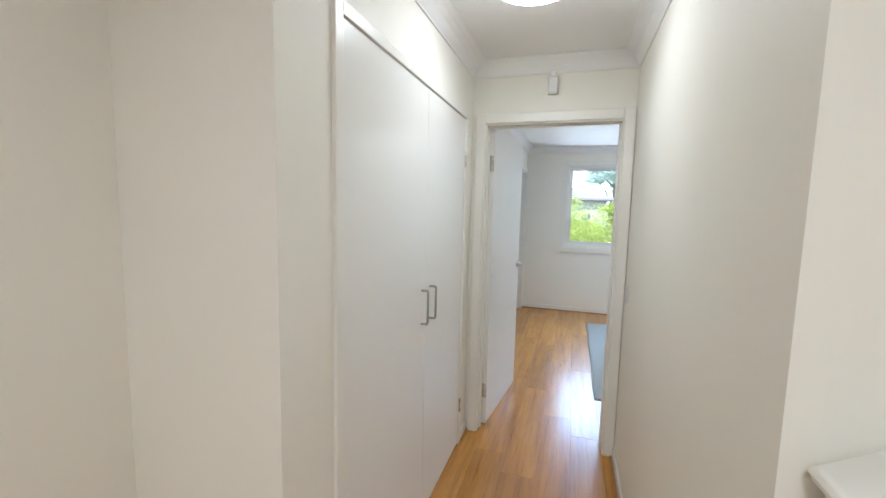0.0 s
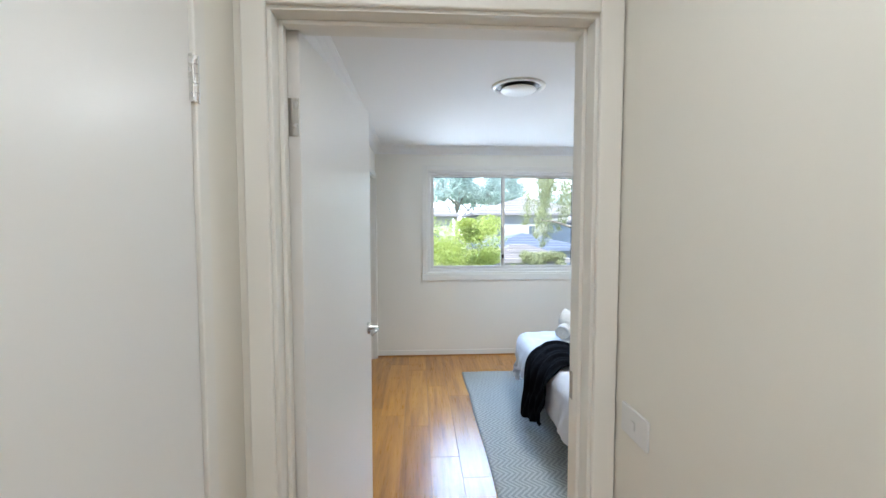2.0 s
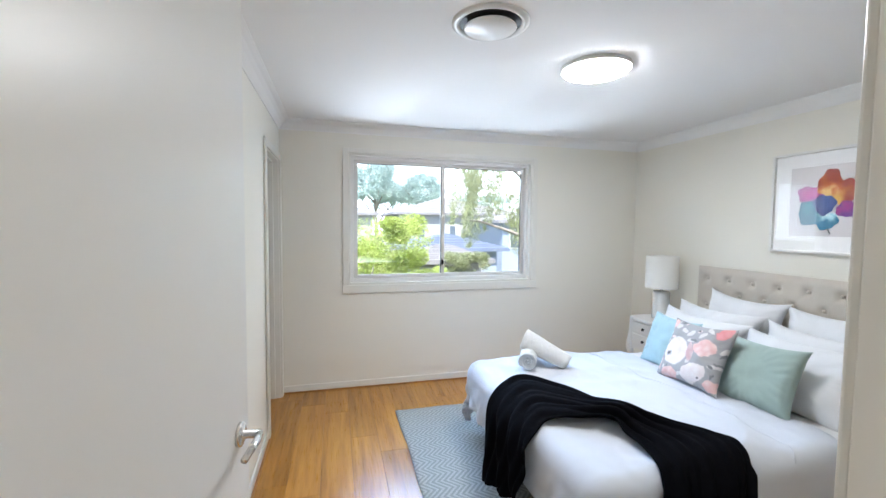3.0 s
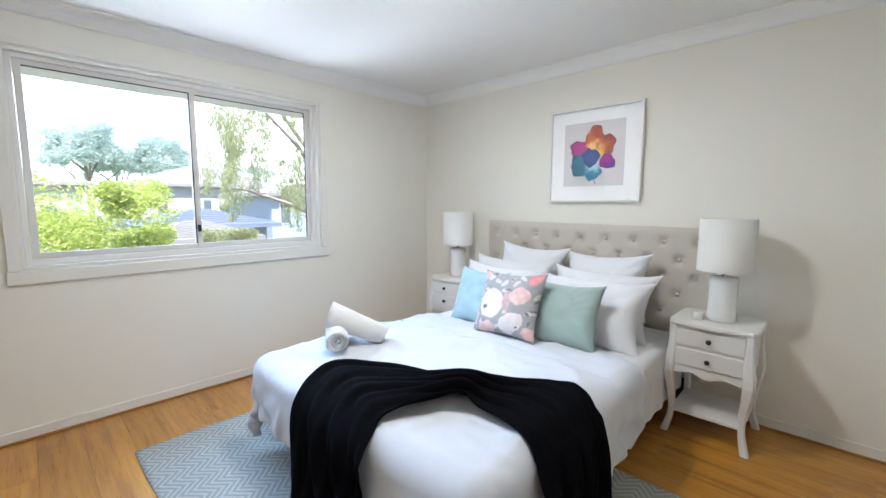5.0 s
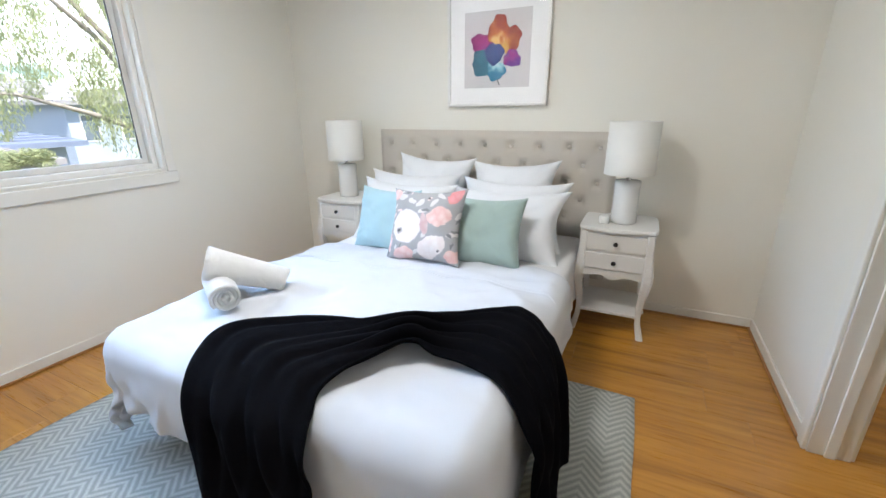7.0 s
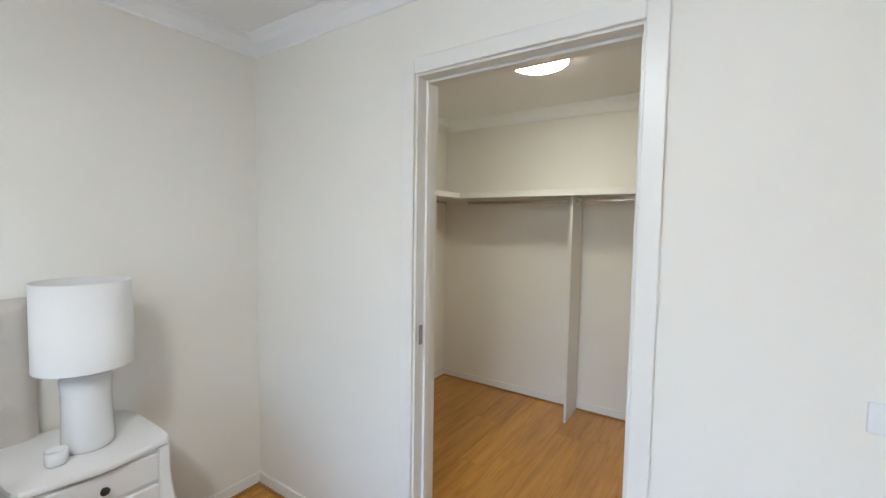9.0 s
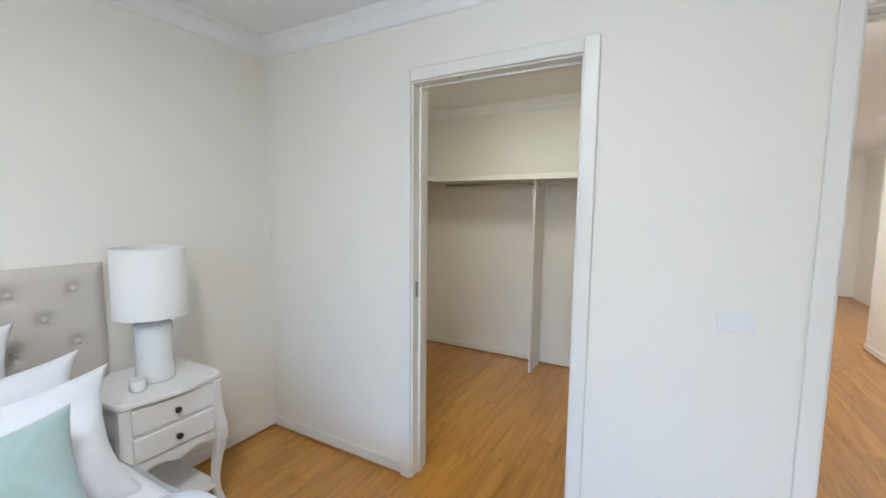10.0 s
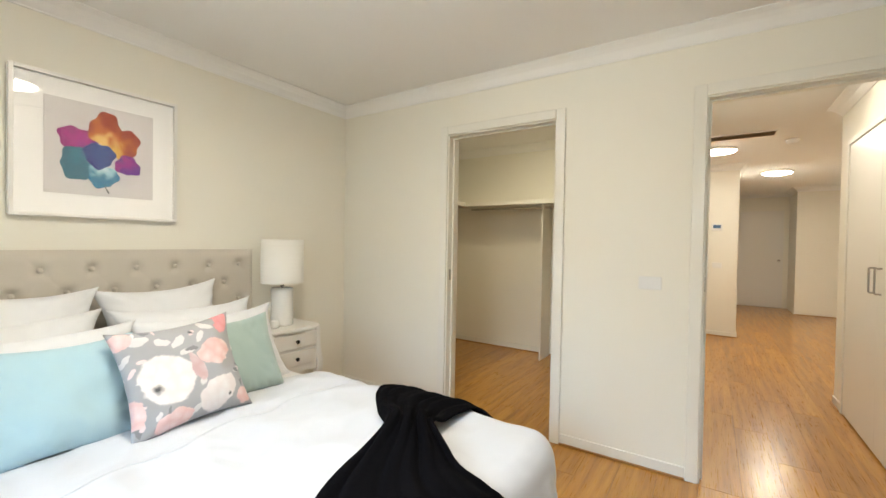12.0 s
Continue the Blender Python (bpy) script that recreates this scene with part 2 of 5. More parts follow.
PILLOWCASE = fabric("white_cotton_lighter", (0.79, 0.80, 0.82), 700, 0.03, 0.8, 0.30, 0.1, 9)
SHEET = fabric("white_fitted_sheet", (0.78, 0.78, 0.79), 600, 0.03, 0.85, 0.15, 0.1, 5)
TOWEL = fabric("white_terry", (0.78, 0.78, 0.77), 420, 0.08, 0.95, 0.7, 0.4, 30)
THROW = fabric("black_knit", (0.0035, 0.0035, 0.005), 330, 0.3, 0.95, 0.5, 0.0, 20)
THROW.node_tree.nodes["Principled BSDF"].inputs["Specular IOR Level"].default_value = 0.04
HEAD = fabric("beige_linen_upholstery", (0.62, 0.57, 0.50), 520, 0.07, 0.9, 0.35, 0.2, 14)
SAGE = fabric("sage_green_velvet", (0.36, 0.47, 0.44), 500, 0.06, 0.8, 0.25, 0.35, 10)
AQUA = fabric("pale_aqua_cotton", (0.40, 0.58, 0.64), 500, 0.05, 0.85, 0.25, 0.2, 10)
SHADE = fabric("white_lampshade_linen", (0.80, 0.79, 0.75), 380, 0.03, 0.9, 0.2, 0.1, 3)
CERAMIC = painted("white_ceramic", (0.82, 0.82, 0.80), 0.18, 20, 0.05, 0.03)
FLORAL = floral_mat()
RUG = rug_mat()
GLASS = glass_mat("clear_glass")
LAMPGLOW = glowing("lit_opal_diffuser_bedroom", (1.0, 0.97, 0.90), 42.0)
HALLGLOW = glowing("lit_opal_diffuser_hall", (1.0, 0.97, 0.91), 13.0)
LANDGLOW = glowing("lit_opal_diffuser_landing", (1.0, 0.97, 0.92), 36.0)
ROBEGLOW = glowing("lit_opal_diffuser_robe", (1.0, 0.93, 0.73), 18.0)
MAT = painted("white_picture_mount", (0.80, 0.80, 0.80), 0.7, 60, 0.04, 0.01)
PAPER = painted("pale_grey_print_paper", (0.58, 0.56, 0.57), 0.7, 60, 0.04, 0.04)
BASE = fabric("dark_bed_base_fabric", (0.03, 0.03, 0.035), 500, 0.1, 0.9, 0.2, 0.1, 8)
GREY = painted("grey_screen", (0.10, 0.20, 0.35), 0.2, 60, 0.02, 0.05)


# ---- building helpers ----
def link_mesh(name, bm, material, smooth=False):
    me = bpy.data.meshes.new(name)
    bmesh.ops.recalc_face_normals(bm, faces=bm.faces)
    bm.to_mesh(me)
    bm.free()
    if material:
        me.materials.append(material)
    if smooth:
        for p in me.polygons:
            p.use_smooth = True
    return me


def part(name, bm, material, parent=None, label="", smooth=False, m=None):
    ob = new(name, link_mesh(name, bm, material, smooth))
    if parent is not None:
        ob.parent = parent
    if m is not None:
        ob.matrix_basis = m
    if label:
        ob["label"] = label
    return ob


def thing(name, m, label, category, group="", kind=""):
    ob = new(name)
    ob.empty_display_size = 0.05
    ob.matrix_basis = m
    return tagged(ob, label, category, group, kind)


def add_box(bm, x0, x1, y0, y1, z0, z1, bev=0.0, seg=2):
    g = bmesh.ops.create_cube(bm, size=1.0)
    for v in g["verts"]:
        v.co = ((x0 + x1) / 2 + v.co.x * (x1 - x0), (y0 + y1) / 2 + v.co.y * (y1 - y0), (z0 + z1) / 2 + v.co.z * (z1 - z0))
    if bev:
        edges = list({e for v in g["verts"] for e in v.link_edges})
        bmesh.ops.bevel(bm, geom=edges, offset=bev, segments=seg, affect="EDGES", profile=0.5)
    return bm


def box(x0, x1, y0, y1, z0, z1, bev=0.0, seg=2):
    return add_box(bmesh.new(), x0, x1, y0, y1, z0, z1, bev, seg)


def lathe(profile, n=32, bm=None, at=(0, 0, 0)):
    """A turned body about z from (radius, height) pairs."""
    bm = bm or bmesh.new()
    rings = []
    for r, z in profile:
        if r < 1e-5:
            rings.append([bm.verts.new((at[0], at[1], at[2] + z))])
        else:
            rings.append([bm.verts.new((at[0] + r * math.cos(2 * math.pi * i / n), at[1] + r * math.sin(2 * math.pi * i / n), at[2] + z)) for i in range(n)])
    for a, b in zip(rings, rings[1:]):
        for i in range(n):
            j = (i + 1) % n
            if len(a) == 1 and len(b) == 1:
                continue
            if len(a) == 1:
                bm.faces.new((a[0], b[i], b[j]))
            elif len(b) == 1:
                bm.faces.new((a[i], a[j], b[0]))
            else:
                bm.faces.new((a[i], a[j], b[j], b[i]))
    return bm


def tube(points, radius, n=8, bm=None, closed_ends=True):
    """A round bar along points; radius may be one number or one per point."""
    bm = bm or bmesh.new()
    pts = [Vector(p) for p in points]
    rad = radius if isinstance(radius, (list, tuple)) else [radius] * len(pts)
    rings = []
    for i, p in enumerate(pts):
        d = (pts[min(i + 1, len(pts) - 1)] - pts[max(i - 1, 0)]).normalized()
        up = Vector((0, 0, 1)) if abs(d.z) < 0.95 else Vector((1, 0, 0))
        a = d.cross(up).normalized()
        c = d.cross(a)
        rings.append([bm.verts.new(p + rad[i] * (math.cos(2 * math.pi * k / n) * a + math.sin(2 * math.pi * k / n) * c)) for k in range(n)])
    for a, b in zip(rings, rings[1:]):
        for k in range(n):
            bm.faces.new((a[k], a[(k + 1) % n], b[(k + 1) % n], b[k]))
    if closed_ends:
        bm.faces.new(rings[0][::-1])
        bm.faces.new(rings[-1])
    return bm


def grid(nu, nv, fn, bm=None):
    bm = bm or bmesh.new()
    vs = [[bm.verts.new(fn(i / nu, j / nv)) for j in range(nv + 1)] for i in range(nu + 1)]
    for i in range(nu):
        for j in range(nv):
            bm.faces.new((vs[i][j], vs[i + 1][j], vs[i + 1][j + 1], vs[i][j + 1]))
    return bm


def sweep_room(poly, profile):
    """A moulding run round a room: poly counter-clockwise from above, profile pairs (distance from the wall, height)."""
    bm = bmesh.new()
    n = len(poly)
    rings = []
    for d, z in profile:
        ring = []
        for i in range(n):
            a, b, c = Vector(poly[i - 1]), Vector(poly[i]), Vector(poly[(i + 1) % n])
            e1, e2 = (b - a).normalized(), (c - b).normalized()
            n1, n2 = Vector((-e1.y, e1.x)), Vector((-e2.y, e2.x))
            p = b + d * (n1 + n2) / (1 + n1.dot(n2))
            ring.append(bm.verts.new((p.x, p.y, z)))
        rings.append(ring)
    for r, s in zip(rings, rings[1:]):
        for i in range(n):
            bm.faces.new((r[i], r[(i + 1) % n], s[(i + 1) % n], s[i]))
    return bm


# ---- the large structure ----
CZ = 2.42          # ceiling height
XW, XE, YS, YN = -0.42, 3.235, 3.245, 6.82   # bedroom
HW, HE, HY = -0.362, 0.598, 3.115             # hall walls, hall side of the bedroom wall
ED0, ED1, WD0, WD1, DH = -0.272, 0.526, 1.345, 2.140, 2.045   # clear door openings and head
LIN = 0.018        # door lining
RS, RE = 1.242, 3.32   # robe: south and east faces
NB = 1.26          # landing face of the cupboard nib


def structure(name, bm, mat, label, category):
    return tagged(part(name, bm, mat), label, category, kind="structure")


def wall(name, boxes, label="cream painted plaster wall"):
    bm = bmesh.new()
    for b in boxes:
        add_box(bm, *b)
    return structure(name, bm, WALL, label, "wall")


WX0, WX1, WZ0, WZ1 = 0.172, 1.984, 0.968, 2.163   # window opening
wall("wall_north", [(-0.62, WX0, YN, 7.03, -0.05, CZ), (WX1, 3.45, YN, 7.03, -0.05, CZ), (WX0, WX1, YN, 7.03, -0.05, WZ0), (WX0, WX1, YN, 7.03, WZ1, CZ)])
wall("wall_east", [(XE, 3.45, HY, YN, -0.05, CZ), (RE, 3.45, 1.02, HY, -0.05, CZ)])
wall("wall_south", [(-0.62, ED0 - LIN, HY, YS, -0.05, CZ), (ED0 - LIN, ED1 + LIN, HY, YS, DH + LIN, CZ), (ED1 + LIN, WD0 - LIN, HY, YS, -0.05, CZ),
                    (WD0 - LIN, WD1 + LIN, HY, YS, DH + LIN, CZ), (WD1 + LIN, XE, HY, YS, -0.05, CZ)])
BD0, BD1 = 6.06, 6.725   # side door in the west wall
wall("wall_west", [(-0.57, XW, YS, BD0 - LIN, -0.05, CZ), (-0.57, XW, BD0 - LIN, BD1 + LIN, DH + LIN, CZ), (-0.57, XW, BD1 + LIN, YN, -0.05, CZ)])
CD0, CD1, CDH = 1.53, 2.915, 2.048   # hall cupboard opening
wall("wall_hall_west", [(-0.50, HW, NB + 0.035, CD0, -0.05, CZ), (-0.50, HW, CD0, CD1, CDH, CZ), (-0.50, HW, CD1, HY, -0.05, CZ)])
wall("wall_nib", [(-1.02, HW, NB, NB + 0.035, -0.05, CZ)])
wall("wall_cupboard_back", [(-1.02, -0.98, NB + 0.035, HY, -0.05, CZ)])
wall("wall_hall_east", [(HE, 0.71, RS, HY, -0.05, CZ)])
wall("wall_robe_south", [(HE, RE, 1.20, RS, -0.05, CZ)])
wall("wall_landing_west", [(-0.98, -0.86, -0.9, NB, -0.05, CZ), (-1.87, -0.98, -0.9, -0.78, -0.05, CZ), (-1.87, -1.75, -4.40, -0.9, -0.05, CZ)])
wall("wall_landing_far", [(-1.87, -0.83, -4.52, -4.40, -0.05, CZ), (-0.95, -0.83, -5.30, -4.52, -0.05, CZ), (-0.95, 0.32, -5.42, -5.30, -0.05, CZ)])
wall("wall_landing_south", [(0.20, 0.32, -5.30, -1.2, -0.05, CZ), (0.32, 1.92, -1.32, -1.2, -0.05, CZ)])
wall("wall_landing_east", [(1.80, 1.92, -1.2, 1.20, -0.05, CZ)])
wall("wall_side_room", [(-1.72, -1.6, 5.2, 7.03, -0.05, CZ), (-1.6, -0.57, 5.2, 5.3, -0.05, CZ), (-1.6, -0.62, 6.93, 7.03, -0.05, CZ)])
structure("ceiling", box(-1.9, 3.45, -6.15, 7.03, CZ, CZ + 0.08), CEIL, "white painted plasterboard ceiling", "ceiling")
structure("subfloor", box(-1.9, 3.45, -6.15, 7.03, -0.12, -0.0125), BEAD, "dark timber underlay beneath the laminate boards", "floor")

COVE = [(0.0, CZ - 0.085), (0.006, CZ - 0.085), (0.008, CZ - 0.076), (0.018, CZ - 0.062), (0.034, CZ - 0.038), (0.055, CZ - 0.020), (0.074, CZ - 0.011), (0.078, CZ - 0.008), (0.085, CZ - 0.006), (0.085, CZ)]
for nm, poly in (("cornice_bedroom", [(XW, YS), (XE, YS), (XE, YN), (XW, YN)]), ("cornice_robe", [(0.71, RS), (RE, RS), (RE, HY), (0.71, HY)]),
                 ("cornice_hall", [(HW, NB), (-0.86, NB), (-0.86, -0.9), (-1.75, -0.9), (-1.75, -4.40), (-0.83, -4.40), (-0.83, -5.30), (0.20, -5.30), (0.20, -1.2), (1.8, -1.2), (1.8, 1.20), (HE, 1.20), (HE, HY), (HW, HY)])):
    ob = structure(nm, sweep_room(poly, COVE), CEIL, "white coved plaster cornice", "cornice")


def run(bm, bead, x0, y0, x1, y1, side):
    """Skirting with a timber bead along a wall line; side is the inward unit normal."""
    t, h = 0.012, 0.068
    nx, ny = side
    lo = (min(x0, x1, x0 + nx * t, x1 + nx * t), max(x0, x1, x0 + nx * t, x1 + nx * t), min(y0, y1, y0 + ny * t, y1 + ny * t), max(y0, y1, y0 + ny * t, y1 + ny * t))
    add_box(bm, *lo, 0.0, h, 0.004, 2)
    ax0, ay0, ax1, ay1 = x0 + nx * t, y0 + ny * t, x1 + nx * t, y1 + ny * t
    s = 0.012
    b = (min(ax0, ax1, ax0 + nx * s, ax1 + nx * s), max(ax0, ax1, ax0 + nx * s, ax1 + nx * s), min(ay0, ay1, ay0 + ny * s, ay1 + ny * s), max(ay0, ay1, ay0 + ny * s, ay1 + ny * s))
    add_box(bead, *b, 0.0, 0.014, 0.004, 2)


ARC = 0.068   # architrave width


def skirts(name, lines):
    bm, bead = bmesh.new(), bmesh.new()
    for l in lines:
        run(bm, bead, *l)
    structure("baseboard_" + name, bm, TRIM, "white painted timber skirting", "skirting")
    structure("trim_" + name, bead, BEAD, "honey oak beading along the skirting", "trim")


skirts("bedroom", [(XW, YN, XE, YN, (0, -1)), (XE, YS, XE, YN, (-1, 0)), (ED1 + ARC, YS, WD0 - ARC, YS, (0, 1)), (WD1 + ARC, YS, XE, YS, (0, 1)), (XW, YS + 0.01, XW, BD0 - ARC, (1, 0)), (XW, BD1 + ARC, XW, YN, (1, 0))])
skirts("hall", [(HE, 1.20, HE, HY, (-1, 0)), (HW, NB, HW, CD0 - 0.045, (1, 0)), (HW, CD1 + 0.045, HW, HY, (1, 0)), (-0.86, NB, HW, NB, (0, -1)), (-0.86, -0.9, -0.86, NB, (1, 0)),
                (0.20, -1.2, 1.8, -1.2, (0, 1)), (0.20, -5.30, 0.20, -1.2, (-1, 0)), (-1.75, -4.40, -0.83, -4.40, (0, 1)), (HE, 1.20, 1.8, 1.20, (0, -1))])
skirts("robe", [(0.71, RS, RE, RS, (0, 1)), (RE, RS, RE, HY, (-1, 0)), (0.71, RS, 0.71, HY, (1, 0))])


def door_frame(name, width, wall_t, m, both=True, mark=""):
    """Lining and architraves of an opening; local x across, y through the wall, z up."""
    e = thing(name, m, "cream painted timber door frame with moulded architrave" + mark, "door frame", kind="structure")
    for x0, x1, z0, z1, nm in ((-LIN, 0, 0, DH, "jamb"), (width, width + LIN, 0, DH, "jamb"), (-LIN, width + LIN, DH, DH + LIN, "head")):
        part(nm, box(x0, x1, -0.004, wall_t + 0.004, z0, z1, 0.002), TRIM, e)
    for x0, x1, z0, z1 in ((0, 0.011, 0, DH), (width - 0.011, width, 0, DH), (0.011, width - 0.011, DH - 0.011, DH)):
        part("door_stop", box(x0, x1, 0.045, 0.080, z0, z1, 0.002), TRIM, e)
    for y0, y1 in (((-0.020, -0.004), (wall_t + 0.004, wall_t + 0.020)) if both else ((wall_t + 0.004, wall_t + 0.020),)):
        g = 0.008
        for x0, x1, z0, z1 in ((-ARC, -g, 0, DH + ARC), (width + g, width + ARC, 0, DH + ARC), (-g, width + g, DH + g, DH + ARC)):
            part("architrave", box(x0, x1, y0, y1, z0, z1, 0.005, 3), TRIM, e)
    return e


bed_frame = door_frame("door_frame_1", ED1 - ED0, YS - HY, pose(ED0, HY, 0))
robe_frame = door_frame("door_frame_2", WD1 - WD0, YS - HY, pose(WD0, HY, 0))
door_frame("door_frame_3", BD1 - BD0, 0.12, pose(XW - 0.12, BD1, 0, 0, 0, -90))
part("strike_plate", box(ED1 - ED0 - 0.003, ED1 - ED0 + 0.001, 0.098, 0.122, 1.02, 1.10, 0.001), HANDLE, bed_frame, "nickel strike plate")
part("strike_plate", box(WD1 - WD0 - 0.003, WD1 - WD0 + 0.001, 0.088, 0.112, 0.98, 1.06, 0.001), HANDLE, robe_frame, "nickel strike plate")
for hz in (0.25, 1.75):
    part("hinge", box(-0.001, 0.003, 0.085, 0.118, hz, hz + 0.09, 0.001), CHROME, robe_frame, "chrome hinge leaf left on the jamb")


def lever(parent, x, y, z, side):
    """Chrome lever handle on a door face; side is +1 or -1 along local y."""
    rose = part("handle", lathe([(0, 0), (0.026, 0), (0.026, 0.006), (0.022, 0.009), (0.009, 0.010), (0.009, 0.045), (0, 0.045)], 24), CHROME, parent, "satin chrome lever handle", True, pose(x, y, z, -90 * side, 0, 0))
    part("lever", tube([(0, 0, 0.042), (-0.03, 0, 0.046), (-0.105, 0, 0.044)], [0.0085, 0.0085, 0.007], 10), CHROME, rose, "", True)


def hinge_on(parent, x, y, z, mat=None):
    h = bmesh.new()
    add_box(h, x - 0.030, x + 0.030, y - 0.0015, y + 0.0015, z, z + 0.10, 0.001, 1)
    for k in range(5):
        tube([(x, y - 0.004, z + 0.001 + k * 0.02), (x, y - 0.004, z + 0.019 + k * 0.02)], 0.0065, 10, h)
    return part("hinge", h, mat or CHROME, parent, "chrome butt hinge")


# bedroom door, swung open into the room
LEAFW = ED1 - ED0 - 0.008
bed_door = thing("door_1", pose(ED0 + 0.002, YS - 0.034, 0, 0, 0, 83.5), "white flush bedroom door standing open, chrome lever", "door", kind="structure")
part("door_leaf", box(0.002, LEAFW, -0.036, -0.001, 0.008, DH - 0.004, 0.002), DOORP, bed_door)
lever(bed_door, LEAFW - 0.062, -0.036, 1.062, -1)
lever(bed_door, LEAFW - 0.062, -0.001, 1.062, 1)
for hz in (0.20, 1.765):
    hb = bmesh.new()
    add_box(hb, -0.0025, 0.0015, -0.034, 0.002, hz, hz + 0.10, 0.0008, 1)
    for k in range(5):
        tube([(-0.004, 0.004, hz + 0.001 + k * 0.02), (-0.004, 0.004, hz + 0.019 + k * 0.02)], 0.0065, 10, hb)
    part("hinge", hb, CHROME, bed_door, "chrome butt hinge")
# side door in the west wall, pushed ajar into the next room
side_door = thing("door_2", pose(XW - 0.116, BD0 + 0.004, 0, 0, 0, 90 + 78), "white flush side door standing open beyond the bedroom", "door", kind="structure")
part("door_leaf", box(0.002, 0.68, 0.001, 0.036, 0.008, DH - 0.004, 0.002), DOORP, side_door)
for hz in (0.22, 1.72):
    hinge_on(side_door, 0.0, 0.0, hz)
# far door at the end of the landing
far_door = thing("door_3", pose(-0.74, -5.295, 0), "closed white flush door at the end of the landing", "door", kind="structure")
part("door_leaf", box(0.0, 0.82, 0.0, 0.03, 0.008, DH, 0.002), DOORP, far_door)
part("handle", lathe([(0, 0), (0.026, 0), (0.026, 0.008), (0.01, 0.012), (0.01, 0.05), (0, 0.05)], 16), CHROME, far_door, "chrome handle", True, pose(0.07, 0.03, 1.0, -90, 0, 0))

# window
win = thing("window_1", pose(0, 0, 0), "white sliding window with aluminium frame and closed sashes", "window", kind="structure")
A = 0.058
for x0, x1, z0, z1 in ((WX0 - A, WX0 - 0.004, WZ0 - 0.004, WZ1 + 0.044), (WX1 + 0.004, WX1 + A, WZ0 - 0.004, WZ1 + 0.044), (WX0 - 0.004, WX1 + 0.004, WZ1 + 0.004, WZ1 + 0.044)):
    part("architrave", box(x0, x1, YN - 0.018, YN - 0.002, z0, z1, 0.004), TRIM, win)
part("window_sill", box(WX0 - A - 0.006, WX1 + A + 0.006, YN - 0.022, YN - 0.002, WZ0 - 0.078, WZ0 - 0.006, 0.004), TRIM, win)
for x0, x1, z0, z1 in ((WX0 + 0.001, WX0 + 0.014, WZ0 + 0.014, WZ1 - 0.014), (WX1 - 0.014, WX1 - 0.001, WZ0 + 0.014, WZ1 - 0.014), (WX0 + 0.001, WX1 - 0.001, WZ1 - 0.014, WZ1 - 0.001), (WX0 + 0.001, WX1 - 0.001, WZ0 + 0.001, WZ0 + 0.014)):
    part("reveal_lining", box(x0, x1, YN - 0.004, YN + 0.10, z0, z1, 0.001), TRIM, win)
fx0, fx1, fz0, fz1, fy = WX0 + 0.014, WX1 - 0.014, WZ0 + 0.014, WZ1 - 0.014, YN + 0.05
for x0, x1, z0, z1 in ((fx0, fx0 + 0.028, fz0, fz1), (fx1 - 0.028, fx1, fz0, fz1), (fx0 + 0.028, fx1 - 0.028, fz1 - 0.032, fz1), (fx0 + 0.028, fx1 - 0.028, fz0, fz0 + 0.035)):
    part("window_frame", box(x0, x1, fy, fy + 0.075, z0, z1, 0.003), ALUW, win)
mid = 1.070
for sx0, sx1, sy in ((fx0 + 0.03, mid + 0.018, fy + 0.014), (mid - 0.018, fx1 - 0.03, fy + 0.042)):
    sash = part("sash", box(sx0, sx0 + 0.034, sy, sy + 0.022, fz0 + 0.036, fz1 - 0.033, 0.003), ALU, win)
    part("stile", box(sx1 - 0.034, sx1, sy, sy + 0.022, fz0 + 0.036, fz1 - 0.033, 0.003), ALU, sash)
    part("rail", box(sx0 + 0.034, sx1 - 0.034, sy, sy + 0.022, fz1 - 0.062, fz1 - 0.033, 0.003), ALU, sash)
    part("rail", box(sx0 + 0.034, sx1 - 0.034, sy, sy + 0.022, fz0 + 0.036, fz0 + 0.070, 0.003), ALU, sash)
    part("gasket", box(sx0 + 0.034, sx1 - 0.034, sy - 0.001, sy + 0.008, fz1 - 0.067, fz1 - 0.0622), BLACK, sash, "thin black glazing gasket")
    part("gasket", box(sx1 - 0.039, sx1 - 0.0342, sy - 0.001, sy + 0.008, fz0 + 0.070, fz1 - 0.067), BLACK, sash, "thin black glazing gasket")
    pane = part("pane", box(sx0 + 0.034, sx1 - 0.034, sy + 0.009, sy + 0.013, fz0 + 0.070, fz1 - 0.062), GLASS, sash)
    pane.visible_shadow = False
lt = box(mid - 0.012, mid + 0.010, fy - 0.002, fy + 0.014, 1.135, 1.185, 0.006)
add_box(lt, mid - 0.008, mid + 0.006, fy - 0.016, fy - 0.002, 1.150, 1.172, 0.004)
part("latch", lt, BLACK, win, "black plastic sash latch")


# ---- bedroom ----
BT = 0.54            # height of the duvet's top
BX0, BX1, BY0, BY1 = 1.02, 3.14, 4.29, 5.79   # mattress


def wob(x, y, z, s, a):
    return a * noise.noise(Vector((x * s, y * s, z * s)))


